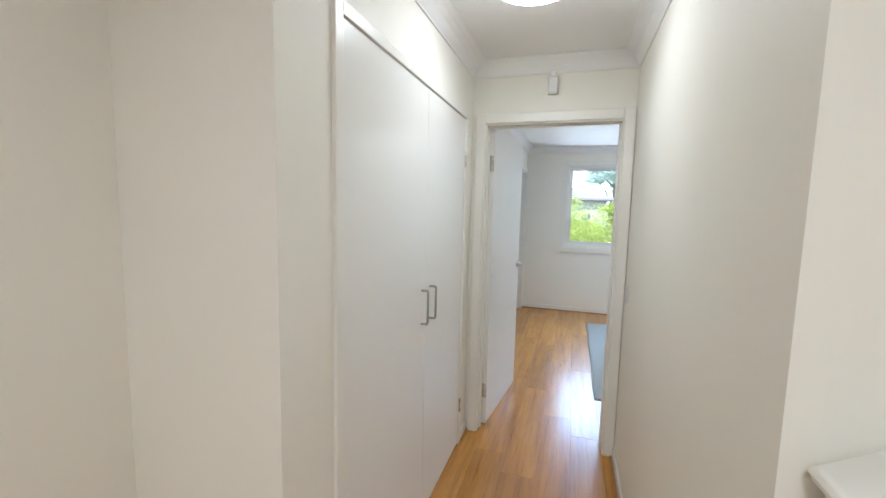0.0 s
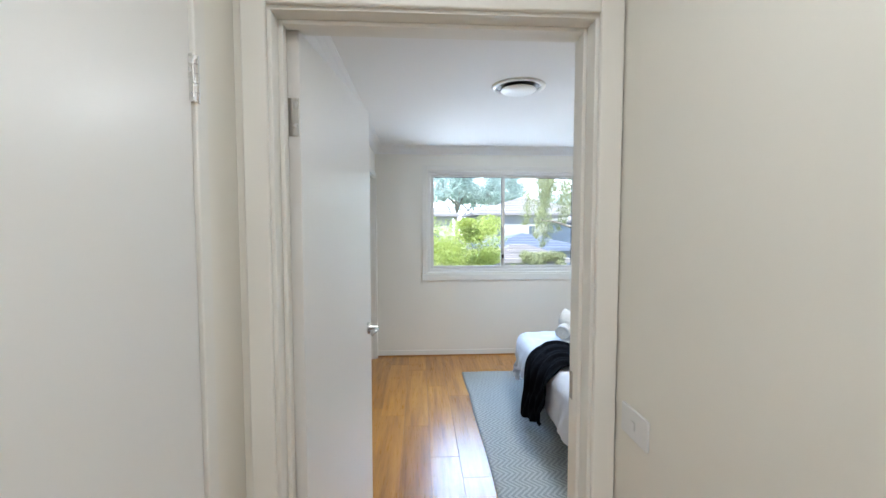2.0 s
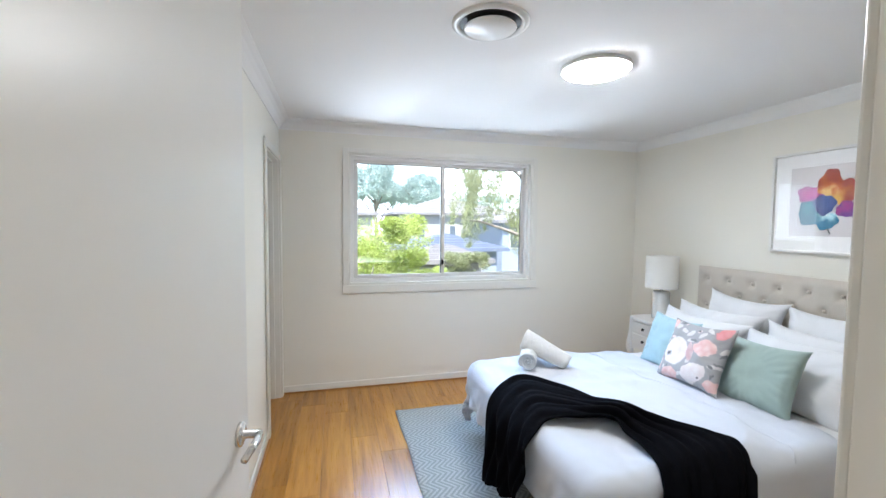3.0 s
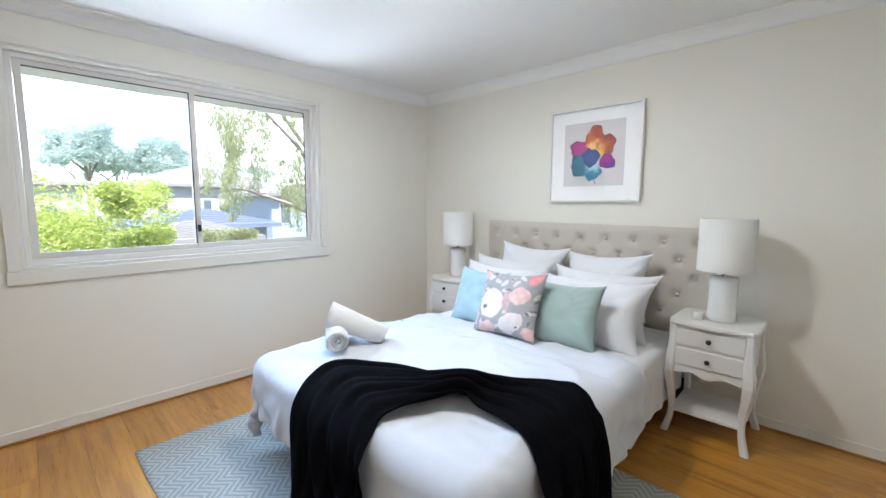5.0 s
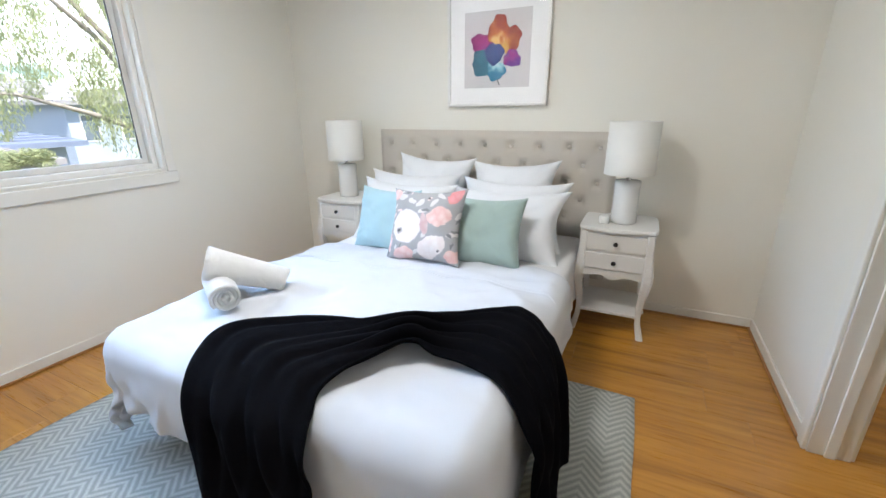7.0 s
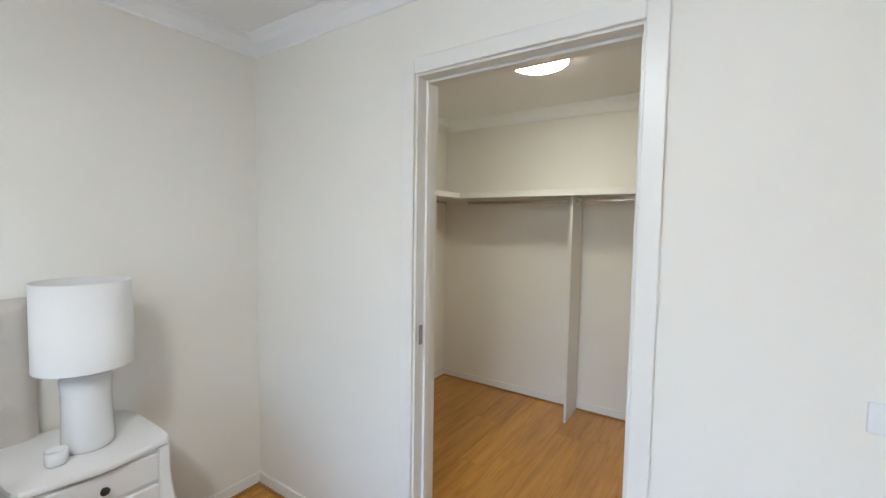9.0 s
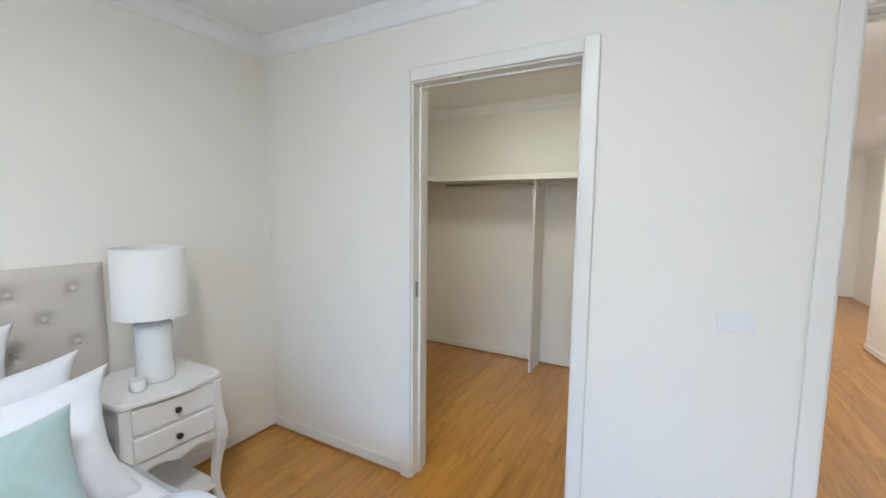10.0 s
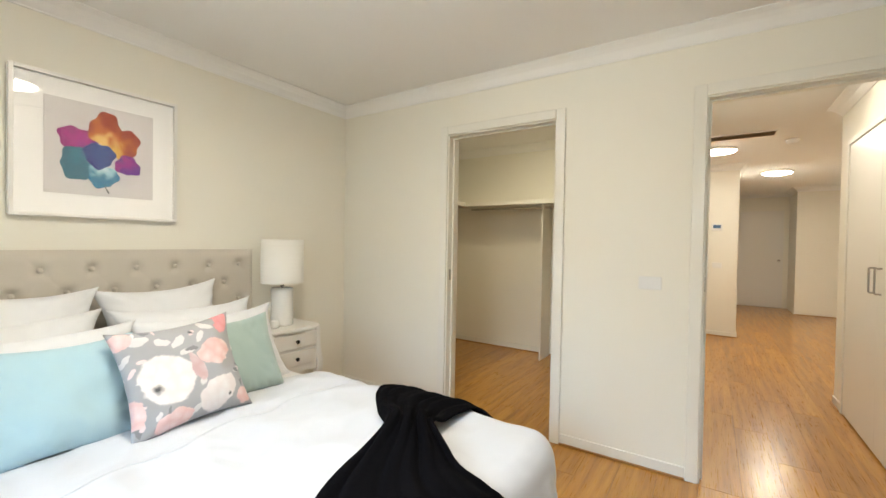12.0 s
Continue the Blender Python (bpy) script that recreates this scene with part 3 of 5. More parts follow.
bed = thing("bed", pose(0, 0, 0), "upholstered queen bed with white fitted sheet against the wall", "bed")
part("bed_base", box(BX0 + 0.03, BX1, BY0 + 0.02, BY1 - 0.02, 0.13, 0.285, 0.02, 3), SHEET, bed)
part("mattress", box(BX0, BX1, BY0, BY1, 0.29, BT - 0.03, 0.06, 5), SHEET, bed, "", True)
for yy, s in ((BY0, -1), (BY1, 1)):
    part("sheet_side", grid(70, 6, lambda u, v: (BX0 + 0.35 + u * (BX1 - BX0 - 0.36), yy + s * (0.006 + 0.006 * math.sin(u * 60) * v + wob(u * 8, v, 1, 1.5, 0.012)), BT - 0.06 - v * 0.32)), SHEET, bed, "white sheet tucked down the side", True)
for lx in (BX0 + 0.12, 2.1, BX1 - 0.12):
    for ly in (BY0 + 0.12, BY1 - 0.12):
        part("leg", lathe([(0, 0), (0.022, 0), (0.028, 0.13), (0, 0.13)], 14, None, (lx, ly, 0.012 if lx < 2.12 else 0.0)), BASE, bed, "black bed leg")

# headboard
HY0, HY1, HZ = 4.145, 5.935, 1.19
buttons = []
for r in range(5):
    k = 9 if r % 2 == 0 else 8
    for i in range(k):
        buttons.append((HY0 + 0.11 + (HY1 - HY0 - 0.22) * (i + (0 if r % 2 == 0 else 0.5)) / 8, 1.09 - r * 0.115))


def head_face(u, v):
    y, z = HY0 + u * (HY1 - HY0), 0.20 + v * (HZ - 0.20)
    edge = min(y - HY0, HY1 - y, HZ - z, 0.05) / 0.05
    x = 3.165 + 0.03 * (1 - edge) ** 2
    for by, bz in buttons:
        d2 = (y - by) ** 2 + (z - bz) ** 2
        if d2 < 0.01:
            x += 0.026 * math.exp(-d2 / 0.0008)
            for s in (1, -1):
                q = abs((y - by) * 0.115 - s * (z - bz) * 0.102) / 0.154
                x += 0.0035 * math.exp(-(q / 0.006) ** 2) * math.exp(-d2 / 0.004)
    return (x + wob(y, z, 0, 9, 0.002), y, z)


hb = thing("headboard", pose(0, 0, 0), "beige linen headboard with deep button tufting", "headboard")
part("padding", grid(220, 110, head_face), HEAD, hb, "", True)
part("back_frame", box(3.185, 3.232, HY0 + 0.003, HY1 - 0.003, 0.20, HZ - 0.004, 0.012, 3), HEAD, hb)
for by, bz in buttons:
    part("button", lathe([(0, 0.008), (0.007, 0.007), (0.012, 0.002), (0.012, -0.002), (0, -0.002)], 12), HEAD, hb, "", True, pose(3.177, by, bz, 0, -90, 0))
for ly in (HY0 + 0.15, HY1 - 0.15):
    part("leg", box(3.192, 3.222, ly - 0.03, ly + 0.03, 0.0, 0.22), BASE, hb, "black headboard leg")


def over_edge(px, py, top, x0, y0, y1, r, flare, low):
    """Drape of a flat cloth point over the rounded top of the bed: returns place, overhang and boundary place."""
    cr = 0.10
    ix, iy = max(px, x0 + cr), min(max(py, y0 + cr), y1 - cr)
    d = Vector((px - ix, py - iy))
    dist = d.length
    if dist < 1e-6:
        return Vector((px, py, top)), 0.0, 0.0
    n = d / dist
    over = dist - (cr - r) if dist > cr - r else 0.0
    if over <= 0:
        return Vector((px, py, top)), 0.0, 0.0
    q = r * math.pi / 2
    if over < q:
        h, z = r * math.sin(over / r), top - r * (1 - math.cos(over / r))
    else:
        h, z = r + (over - q) * flare, top - r - (over - q)
    ang = ix * 1.0 + iy * 1.3 + math.atan2(n.y, n.x) * 0.35
    p = Vector((ix, iy)) + n * (cr - r + h)
    drop = max(0.0, over - q)
    fold = (0.020 * math.sin(ang * 15 + 2.2 * math.sin(ang * 5)) + wob(ang, z, 0, 9, 0.040) - 0.02 * abs(noise.noise(Vector((ang * 7, z * 6, 3))))) * min(1, drop / 0.14)
    if (py < 4.4 and 1.05 < px < 1.85) or (px < 1.1 and 4.55 < py < 5.40):
        fold *= 0.25   # pressed flat by the throw
    p = p + n * fold
    return Vector((p.x, p.y, max(z, low))), over, ang


def duvet_puff(px, py):
    """Unevenness of the duvet's top."""
    puff = 0.016 * math.sin(math.pi * min(1, max(0, (px - 0.95) / 1.45))) + wob(px, py, 0, 2.3, 0.020) + wob(px, py, 4, 6.5, 0.010) + 0.004 * math.sin(px * 34 + 5 * noise.noise(Vector((px * 3, py * 2, 7)))) * noise.noise(Vector((px * 2, py * 2.5, 3)))
    puff += 0.013 * (0.5 - 2 * abs(noise.noise(Vector((px * 3.2 + 4, py * 4.1, 9))))) + 0.006 * (0.4 - 2 * abs(noise.noise(Vector((px * 9, py * 7, 2)))))
    return puff


def duvet_pt(u, v):
    px, py = 0.715 + u * (2.36 - 0.715), 3.94 + v * (6.11 - 3.94)
    px += 0.05 * math.sin(v * 5 + 0.7) * u - 0.26 * u * max(0.0, (4.40 - py)) / 0.45
    p, over, ang = over_edge(px, py, BT, 0.965, 4.235, 5.82, 0.10, 0.09, 0.05)
    puff = duvet_puff(px, py)
    ridge = 0.012 * math.exp(-((px - 2.02 - 0.05 * math.sin(py * 3)) / 0.018) ** 2)
    if over == 0:
        p.z += puff - 0.6 * ridge
    else:
        p.z += puff * max(0, 1 - over / 0.2)
    if u > 0.965:
        p.z -= 0.02 * (u - 0.965) / 0.035
    return p


duvet = thing("duvet", pose(0, 0, 0), "white cotton duvet spread over the bed", "duvet")
cover = part("cover", grid(120, 150, duvet_pt), LINEN, duvet, "", True)
sol = cover.modifiers.new("thick", "SOLIDIFY")
sol.thickness, sol.offset = 0.045, -1

part("seam", tube([duvet_pt(0.785 + 0.012 * math.sin(k * 0.5), 0.14 + 0.72 * k / 60) + Vector((0, 0, 0.0005)) for k in range(61)], 0.0035, 6), LINEN, duvet, "stitched fold line across the cover", True)


def pillow_bm(w, h, t, seed, pinch=0.13, n=46):
    bm = bmesh.new()
    sides = []
    for s in (1, -1):
        vs = []
        for i in range(n + 1):
            row = []
            for j in range(n + 1):
                u, v = 2 * i / n - 1, 2 * j / n - 1
                x = u * w / 2 * (1 - pinch * (1 - v * v) * abs(u) ** 3)
                y = v * h / 2 * (1 - pinch * (1 - u * u) * abs(v) ** 3)
                k = max(0.0, (1 - abs(u) ** 2.6) * (1 - abs(v) ** 2.6))
                z = s * (t / 2 * k ** 0.55) + wob(x + seed, y, seed, 6, 0.018) * k ** 0.3 + wob(x + seed, y, s + seed, 14, 0.008) * k ** 0.5 - 0.010 * s * abs(noise.noise(Vector((x * 9 + seed, y * 6, s)))) * k ** 0.3 + wob(x, y + seed, 2, 3, 0.012)
                # creases that run in from the corners and the seams
                rad = math.atan2(abs(v) + 1e-6, abs(u) + 1e-6)
                z += s * 0.010 * noise.noise(Vector((rad * 7 + seed, (u * u + v * v) * 1.1, s + seed))) * k ** 0.25 * min(1.0, (u * u + v * v))
                z += s * 0.006 * (0.5 - abs(noise.noise(Vector((x * 16 + y * 9, y * 5 - x * 4 + seed, seed))))) * k ** 0.4
                row.append((x, y, z))
            vs.append(row)
        sides.append(vs)
    made = {}

    def vert(s, i, j):
        key = (0 if i in (0, n) or j in (0, n) else s, i, j)
        if key not in made:
            made[key] = bm.verts.new(sides[s][i][j])
        return made[key]

    for s in (0, 1):
        for i in range(n):
            for j in range(n):
                f = [vert(s, i, j), vert(s, i + 1, j), vert(s, i + 1, j + 1), vert(s, i, j + 1)]
                bm.faces.new(f if s == 0 else f[::-1])
    return bm


def pillow(name, m, w, h, t, mat, label, cat, seed, group="", pinch=0.13):
    ob = part(name, pillow_bm(w, h, t, seed, pinch), mat, None, "", True, m)
    return tagged(ob, label, cat, group)


def prop(x, y, z, lean, turn=0.0, roll=0.0):
    """Stands a cushion up with its face to the foot of the bed, leaning back by lean degrees."""
    return pose(x, y, z) @ pose(0, 0, 0, 0, 0, 90 + turn) @ pose(0, 0, 0, -(90 - lean), 0, 0) @ pose(0, 0, 0, 0, 0, 180 + roll)


G1 = "white pillows against the headboard"
pillow("pillow", prop(3.00, 4.770, 0.785, 16, 0, 2), 0.62, 0.46, 0.20, PILLOWCASE, "plump white square pillow upright at the headboard", "pillow", 1, G1, 0.19)
pillow("pillow", prop(2.99, 5.365, 0.79, 14, 0, -2), 0.62, 0.48, 0.20, PILLOWCASE, "plump white square pillow upright at the headboard", "pillow", 2, G1, 0.19)
pillow("pillow", prop(2.785, 4.715, 0.695, 24, 0, 0), 0.72, 0.47, 0.21, PILLOWCASE, "white cotton pillow leaning in the middle row", "pillow", 3, G1, 0.19)
pillow("pillow", prop(2.80, 5.45, 0.71, 24, 0, 0), 0.74, 0.47, 0.21, PILLOWCASE, "white cotton pillow leaning in the middle row", "pillow", 4, G1, 0.19)
pillow("pillow", prop(2.59, 4.70, 0.675, 29, 0, 1), 0.74, 0.47, 0.21, PILLOWCASE, "white cotton pillow leaning in the front row", "pillow", 5, G1, 0.19)
pillow("pillow", prop(2.58, 5.385, 0.685, 29, 0, -1), 0.72, 0.47, 0.21, PILLOWCASE, "white cotton pillow leaning in the front row", "pillow", 6, G1, 0.19)
pillow("cushion", prop(2.36, 4.735, 0.695, 23, 6, 0), 0.44, 0.40, 0.15, SAGE, "sage green velvet scatter cushion", "cushion", 7)
pillow("cushion", prop(2.35, 5.36, 0.70, 20, -4, 0), 0.44, 0.40, 0.15, AQUA, "pale aqua cotton scatter cushion", "cushion", 8)
pillow("cushion", prop(2.225, 5.025, 0.73, 24, 0, 3), 0.45, 0.42, 0.14, FLORAL, "grey floral cushion with pink and white blooms", "cushion", 9)


# rolled towels
def roll_towel(m, r, length, label, taper=0.0):
    e = thing("towel", m, label, "towel", "rolled towels on the duvet")
    bm = bmesh.new()
    turns, n = 3.6, 120

    def pt(u, v):
        a = u * turns * 2 * math.pi
        rr = 0.012 + (r - 0.012) * u + wob(math.cos(a) * 2, math.sin(a) * 2, v * 3, 1.5, 0.003)
        rr *= 1 + taper * (v - 0.5)
        ends = 0.006 * math.sin(a * 1.3) + 0.006 * math.sin(u * 9)
        return (rr * math.cos(a), (v - 0.5) * length + ends * (1 if v > 0.5 else -1), r + rr * math.sin(a))

    ob = part("towel_body", grid(n, 14, pt), TOWEL, e, "", True)
    s = ob.modifiers.new("thick", "SOLIDIFY")
    s.thickness, s.offset = 0.013, -1
    return e


roll_towel(pose(1.36, 5.56, BT + 0.012, 0, 0, -30), 0.064, 0.27, "tightly rolled white terry hand towel")
roll_towel(pose(1.45, 5.545, BT + 0.045, 22, 0, 47), 0.072, 0.32, "rolled white terry bath towel resting across another", 0.35)


# black throw, gathered at its middle: down the side, over the top, down the foot
def bez(pts, u):
    u = min(max(u, 0.0), 1.0) * (len(pts) - 1)
    i = min(int(u), len(pts) - 2)
    f = u - i
    g = [Vector(pts[max(0, min(len(pts) - 1, i + k))]) for k in (-1, 0, 1, 2)]
    return 0.5 * ((2 * g[1]) + (-g[0] + g[2]) * f + (2 * g[0] - 5 * g[1] + 4 * g[2] - g[3]) * f * f + (-g[0] + 3 * g[1] - 3 * g[2] + g[3]) * f ** 3)


# the two long edges, from the hem at the side over the top to the hem at the foot
THR_A = [(1.66, 4.155, 0.04), (1.60, 4.165, 0.27), (1.645, 4.195, 0.45), (1.745, 4.285, 0.55), (1.765, 4.41, 0.572), (1.62, 4.57, 0.575), (1.475, 4.69, 0.60), (1.43, 4.88, 0.585), (1.33, 5.13, 0.575), (1.165, 5.315, 0.575), (0.975, 5.25, 0.50), (0.915, 5.18, 0.27), (0.895, 5.19, 0.045)]
THR_B = [(1.19, 4.155, 0.04), (1.20, 4.165, 0.27), (1.235, 4.195, 0.45), (1.295, 4.285, 0.55), (1.325, 4.42, 0.572), (1.325, 4.53, 0.575), (1.315, 4.61, 0.60), (1.20, 4.695, 0.585), (1.115, 4.745, 0.57), (1.03, 4.75, 0.55), (0.94, 4.70, 0.46), (0.908, 4.68, 0.33), (0.905, 4.71, 0.19)]


def throw_pt(u, v):
    a, b = bez(THR_A, u), bez(THR_B, u)
    p = a.lerp(b, v)
    hang = max(0.0, abs(u - 0.5) - 0.25) / 0.25
    pinch = math.exp(-((u - 0.5) / 0.085) ** 2)
    f = math.sin(v * (24 - 9 * hang) + 3 * math.sin(u * 4) + wob(v * 4, u * 3, 0, 1, 2.5)) + 0.5 * (1 - 0.6 * hang) * math.sin(v * 47 + 5 * u + 1.0)
    amp = 0.006 + 0.013 * pinch + 0.017 * hang
    if hang > 0.12:
        nrm = Vector((0, -1, 0)) if u < 0.5 else Vector((-1, 0, 0))
        p += nrm * (amp * f + 0.014)
    else:
        p.z += amp * f + 0.012
        low = BT + duvet_puff(p.x, p.y) + 0.010 + 0.5 * amp * (f + 1)
        for d in (1.065 - p.x, 4.335 - p.y):
            if 0 < d < 0.09:
                low -= 0.10 - math.sqrt(0.01 - d * d)
        if p.x > 0.98 and p.y > 4.25:
            p.z = max(p.z, low)
    # scooped sides of the gathered middle
    p.z += 0.014 * pinch * math.sin(math.pi * v) - 0.010 * (1 - hang) * abs(2 * v - 1) ** 6
    p.z += 0.03 * wob(v * 3, u, 3, 1.3, 1.0) * max(0.0, hang - 0.7)
    p.z = max(p.z, 0.022)
    return p


throw = part("throw_blanket", grid(170, 96, throw_pt), THROW, None, "", True)
sol = throw.modifiers.new("thick", "SOLIDIFY")
sol.thickness, sol.offset = 0.010, 1
tagged(throw, "black knitted throw gathered and draped over the bed's foot", "throw")

# rug
RX0, RX1, RY0, RY1 = 0.52, 2.19, 3.885, 6.235


def rug_pt(u, v):
    x, y = RX0 + u * (RX1 - RX0), RY0 + v * (RY1 - RY0)
    return (x + wob(x, y, 0, 3, 0.008), y + wob(x, y, 5, 3, 0.008), 0.009 + wob(x, y, 2, 5, 0.0015))


rug = part("rug", grid(60, 80, rug_pt), RUG, None, "", True)
sol = rug.modifiers.new("thick", "SOLIDIFY")
sol.thickness, sol.offset = 0.008, -1
tagged(rug, "flat-woven grey and white zigzag wool rug", "rug")


# bedside tables
def bedside(m):
    e = thing("bedside_table", m, "white lacquered bedside table with two drawers and curved legs", "bedside table", "pair of bedside tables")
    e.scale = (1.03, 1.05, 1.055)
    w, d, h = 0.41, 0.42, 0.64     # local: front faces -x, y across
    top = bmesh.new()
    outline = []
    for k in range(80):
        a = 2 * math.pi * k / 80
        cx, cy = math.cos(a), math.sin(a)
        p = 7.0
        r = (abs(cx) ** p + abs(cy) ** p) ** (-1 / p)
        x, y = d / 2 * r * cx, w / 2 * r * cy
        if cx < 0 and abs(y) < w / 2 * 0.9:
            x -= 0.010 * math.cos(y / (w / 2) * math.pi * 1.5)
        outline.append((x, y))
    rings = []
    for s, z in ((0.97, h - 0.024), (1.0, h - 0.018), (1.0, h - 0.008), (0.985, h), ):
        rings.append([top.verts.new((x * s, y * s, z)) for x, y in outline])
    for a, b in zip(rings, rings[1:]):
        for k in range(80):
            top.faces.new((a[k], a[(k + 1) % 80], b[(k + 1) % 80], b[k]))
    top.faces.new(rings[0][::-1])
    top.faces.new(rings[-1])
    part("tabletop", top, FURN, e)
    body = bmesh.new()
    add_box(body, -d / 2 + 0.028, d / 2 - 0.012, -w / 2 + 0.026, w / 2 - 0.026, 0.385, h - 0.024, 0.002)
    part("body", body, FURN, e)
    # shaped apron below the drawers
    ap = bmesh.new()
    n = 40
    for x0, x1 in ((-d / 2 + 0.020, -d / 2 + 0.036),):
        lo = []
        for i in range(n + 1):
            y = -w / 2 + 0.03 + (w - 0.06) * i / n
            q = (y / (w / 2 - 0.03))
            z = 0.350 + 0.022 * q * q - 0.010 * math.cos(q * math.pi * 2.5) - (0.018 * max(0, abs(q) - 0.75) / 0.25)
            lo.append((y, z))
        f0 = [ap.verts.new((x0, y, z)) for y, z in lo]
        f1 = [ap.verts.new((x1, y, z)) for y, z in lo]
        t0 = [ap.verts.new((x0, y, 0.392)) for y, z in lo]
        t1 = [ap.verts.new((x1, y, 0.392)) for y, z in lo]
        for i in range(n):
            ap.faces.new((f0[i], f0[i + 1], t0[i + 1], t0[i]))
            ap.faces.new((f1[i], t1[i], t1[i + 1], f1[i + 1]))
            ap.faces.new((f0[i], f1[i], f1[i + 1], f0[i + 1]))
    part("apron", ap, FURN, e)
    for z0, z1 in ((0.398, 0.492), (0.508, 0.602)):
        dr = part("drawer", box(-d / 2 + 0.016, -d / 2 + 0.030, -w / 2 + 0.050, w / 2 - 0.050, z0, z1, 0.004), FURN, e)
        part("knob", lathe([(0, 0), (0.005, 0), (0.005, 0.010), (0.012, 0.014), (0.013, 0.020), (0.009, 0.026), (0, 0.027)], 18), BLACK, dr, "small black drawer knob", True, pose(-d / 2 + 0.016, 0, (z0 + z1) / 2, 0, -90, 0))
    part("shelf", box(-d / 2 + 0.03, d / 2 - 0.03, -w / 2 + 0.035, w / 2 - 0.035, 0.120, 0.138, 0.004), FURN, e)
    for sx in (-1, 1):
        for sy in (-1, 1):
            leg = bmesh.new()
            rings = []
            for i in range(15):
                t = i / 14
                z = 0.615 * (1 - t)
                out = 0.010 * math.sin(t * math.pi * 1.0) if t < 0.35 else 0
                bulge = 0.011 * math.exp(-((z - 0.37) / 0.085) ** 2) - 0.010 * math.exp(-((z - 0.15) / 0.10) ** 2) + 0.016 * math.exp(-(z / 0.05) ** 2)
                half = 0.020 + 0.006 * math.exp(-((z - 0.38) / 0.08) ** 2) - 0.005 * math.exp(-((z - 0.12) / 0.09) ** 2)
                cx, cy = sx * (d / 2 - 0.036 + bulge), sy * (w / 2 - 0.032 + bulge)
                c = half * 0.35
                sq = [(-half + c, -half), (half - c, -half), (half, -half + c), (half, half - c), (half - c, half), (-half + c, half), (-half, half - c), (-half, -half + c)]
                rings.append([leg.verts.new((cx + a, cy + b, z)) for a, b in sq])
            for a, b in zip(rings, rings[1:]):
                for k in range(8):
                    leg.faces.new((a[k], a[(k + 1) % 8], b[(k + 1) % 8], b[k]))
            leg.faces.new(rings[0])
            leg.faces.new(rings[-1][::-1])
            part("leg", leg, FURN, e)
    return e


NSX = 2.985
ns = bedside(pose(NSX, 4.08, 0))
copy_thing(ns, pose(NSX, 6.105, 0))


def table_lamp(m):
    e = thing("table_lamp", m, "white ceramic table lamp with drum shade, unlit", "lamp", "pair of bedside lamps")
    part("base", lathe([(0, 0), (0.068, 0), (0.074, 0.006), (0.074, 0.030), (0.071, 0.10), (0.070, 0.20), (0.073, 0.245), (0.069, 0.254), (0.02, 0.256), (0, 0.256)], 40), CERAMIC, e, "", True)
    part("stem", lathe([(0, 0.254), (0.012, 0.254), (0.012, 0.290), (0.018, 0.292), (0.018, 0.33), (0, 0.33)], 18), CHROME, e, "chrome lamp stem", True)
    sh = lathe([(0.139, 0.290), (0.139, 0.292), (0.137, 0.585), (0.135, 0.585), (0.137, 0.292), (0.137, 0.290), (0.139, 0.290)], 56)
    part("shade", sh, SHADE, e, "white fabric drum shade", True)
    ring = bmesh.new()
    for k in range(3):
        a = k * 2 * math.pi / 3
        tube([(0.012 * math.cos(a), 0.012 * math.sin(a), 0.325), (0.135 * math.cos(a), 0.135 * math.sin(a), 0.325)], 0.0025, 6, ring)
    part("shade_ring", ring, CHROME, e)
    return e


tl = table_lamp(pose(2.965, 4.065, 0.675))
copy_thing(tl, pose(2.98, 6.13, 0.675))
jar = thing("candle_jar", pose(2.90, 4.165, 0.675), "small white candle jar on the bedside table", "candle")
part("jar", lathe([(0, 0), (0.026, 0), (0.030, 0.006), (0.030, 0.046), (0.027, 0.048), (0.027, 0.040), (0, 0.039)], 28), CERAMIC, jar, "", True)

# framed print
PX, PY0, PY1, PZ0, PZ1 = XE - 0.004, 4.63, 5.34, 1.354, 2.057
pic = thing("picture", pose(0, 0, 0), "framed watercolour flower print with white mount on the wall", "picture")
fr = 0.018
for y0, y1, z0, z1 in ((PY0, PY0 + fr, PZ0, PZ1), (PY1 - fr, PY1, PZ0, PZ1), (PY0 + fr, PY1 - fr, PZ0, PZ0 + fr), (PY0 + fr, PY1 - fr, PZ1 - fr, PZ1)):
    part("frame", box(PX - 0.036, PX, y0, y1, z0, z1, 0.002), FURN, pic)
part("mount", box(PX - 0.014, PX - 0.006, PY0 + fr, PY1 - fr, PZ0 + fr, PZ1 - fr), MAT, pic)
pcy, pcz = (PY0 + PY1) / 2, (PZ0 + PZ1) / 2
part("print", box(PX - 0.017, PX - 0.015, pcy - 0.232, pcy + 0.232, pcz - 0.232, pcz + 0.242), PAPER, pic)


def petal_mat(name, a, b, c):
    m, t, bs = nodes_of(name)
    v = coords(t)
    far = t.nodes.new("ShaderNodeVectorMath")
    far.operation = "DISTANCE"
    t.links.new(v, far.inputs[0])
    far.inputs[1].default_value = (PX - 0.018, pcy, pcz)
    run = t.nodes.new("ShaderNodeMath")
    run.operation = "MULTIPLY_ADD"
    t.links.new(far.outputs["Value"], run.inputs[0])
    run.inputs[1].default_value = 3.2
    t.links.new(noise_tex(t, v, 16, 4, 0.6), run.inputs[2])
    t.links.new(ramp(t, run.outputs[0], [(0.62, c), (0.84, b), (1.08, a)]), bs.inputs["Base Color"])
    bs.inputs["Roughness"].default_value = 0.7
    return m


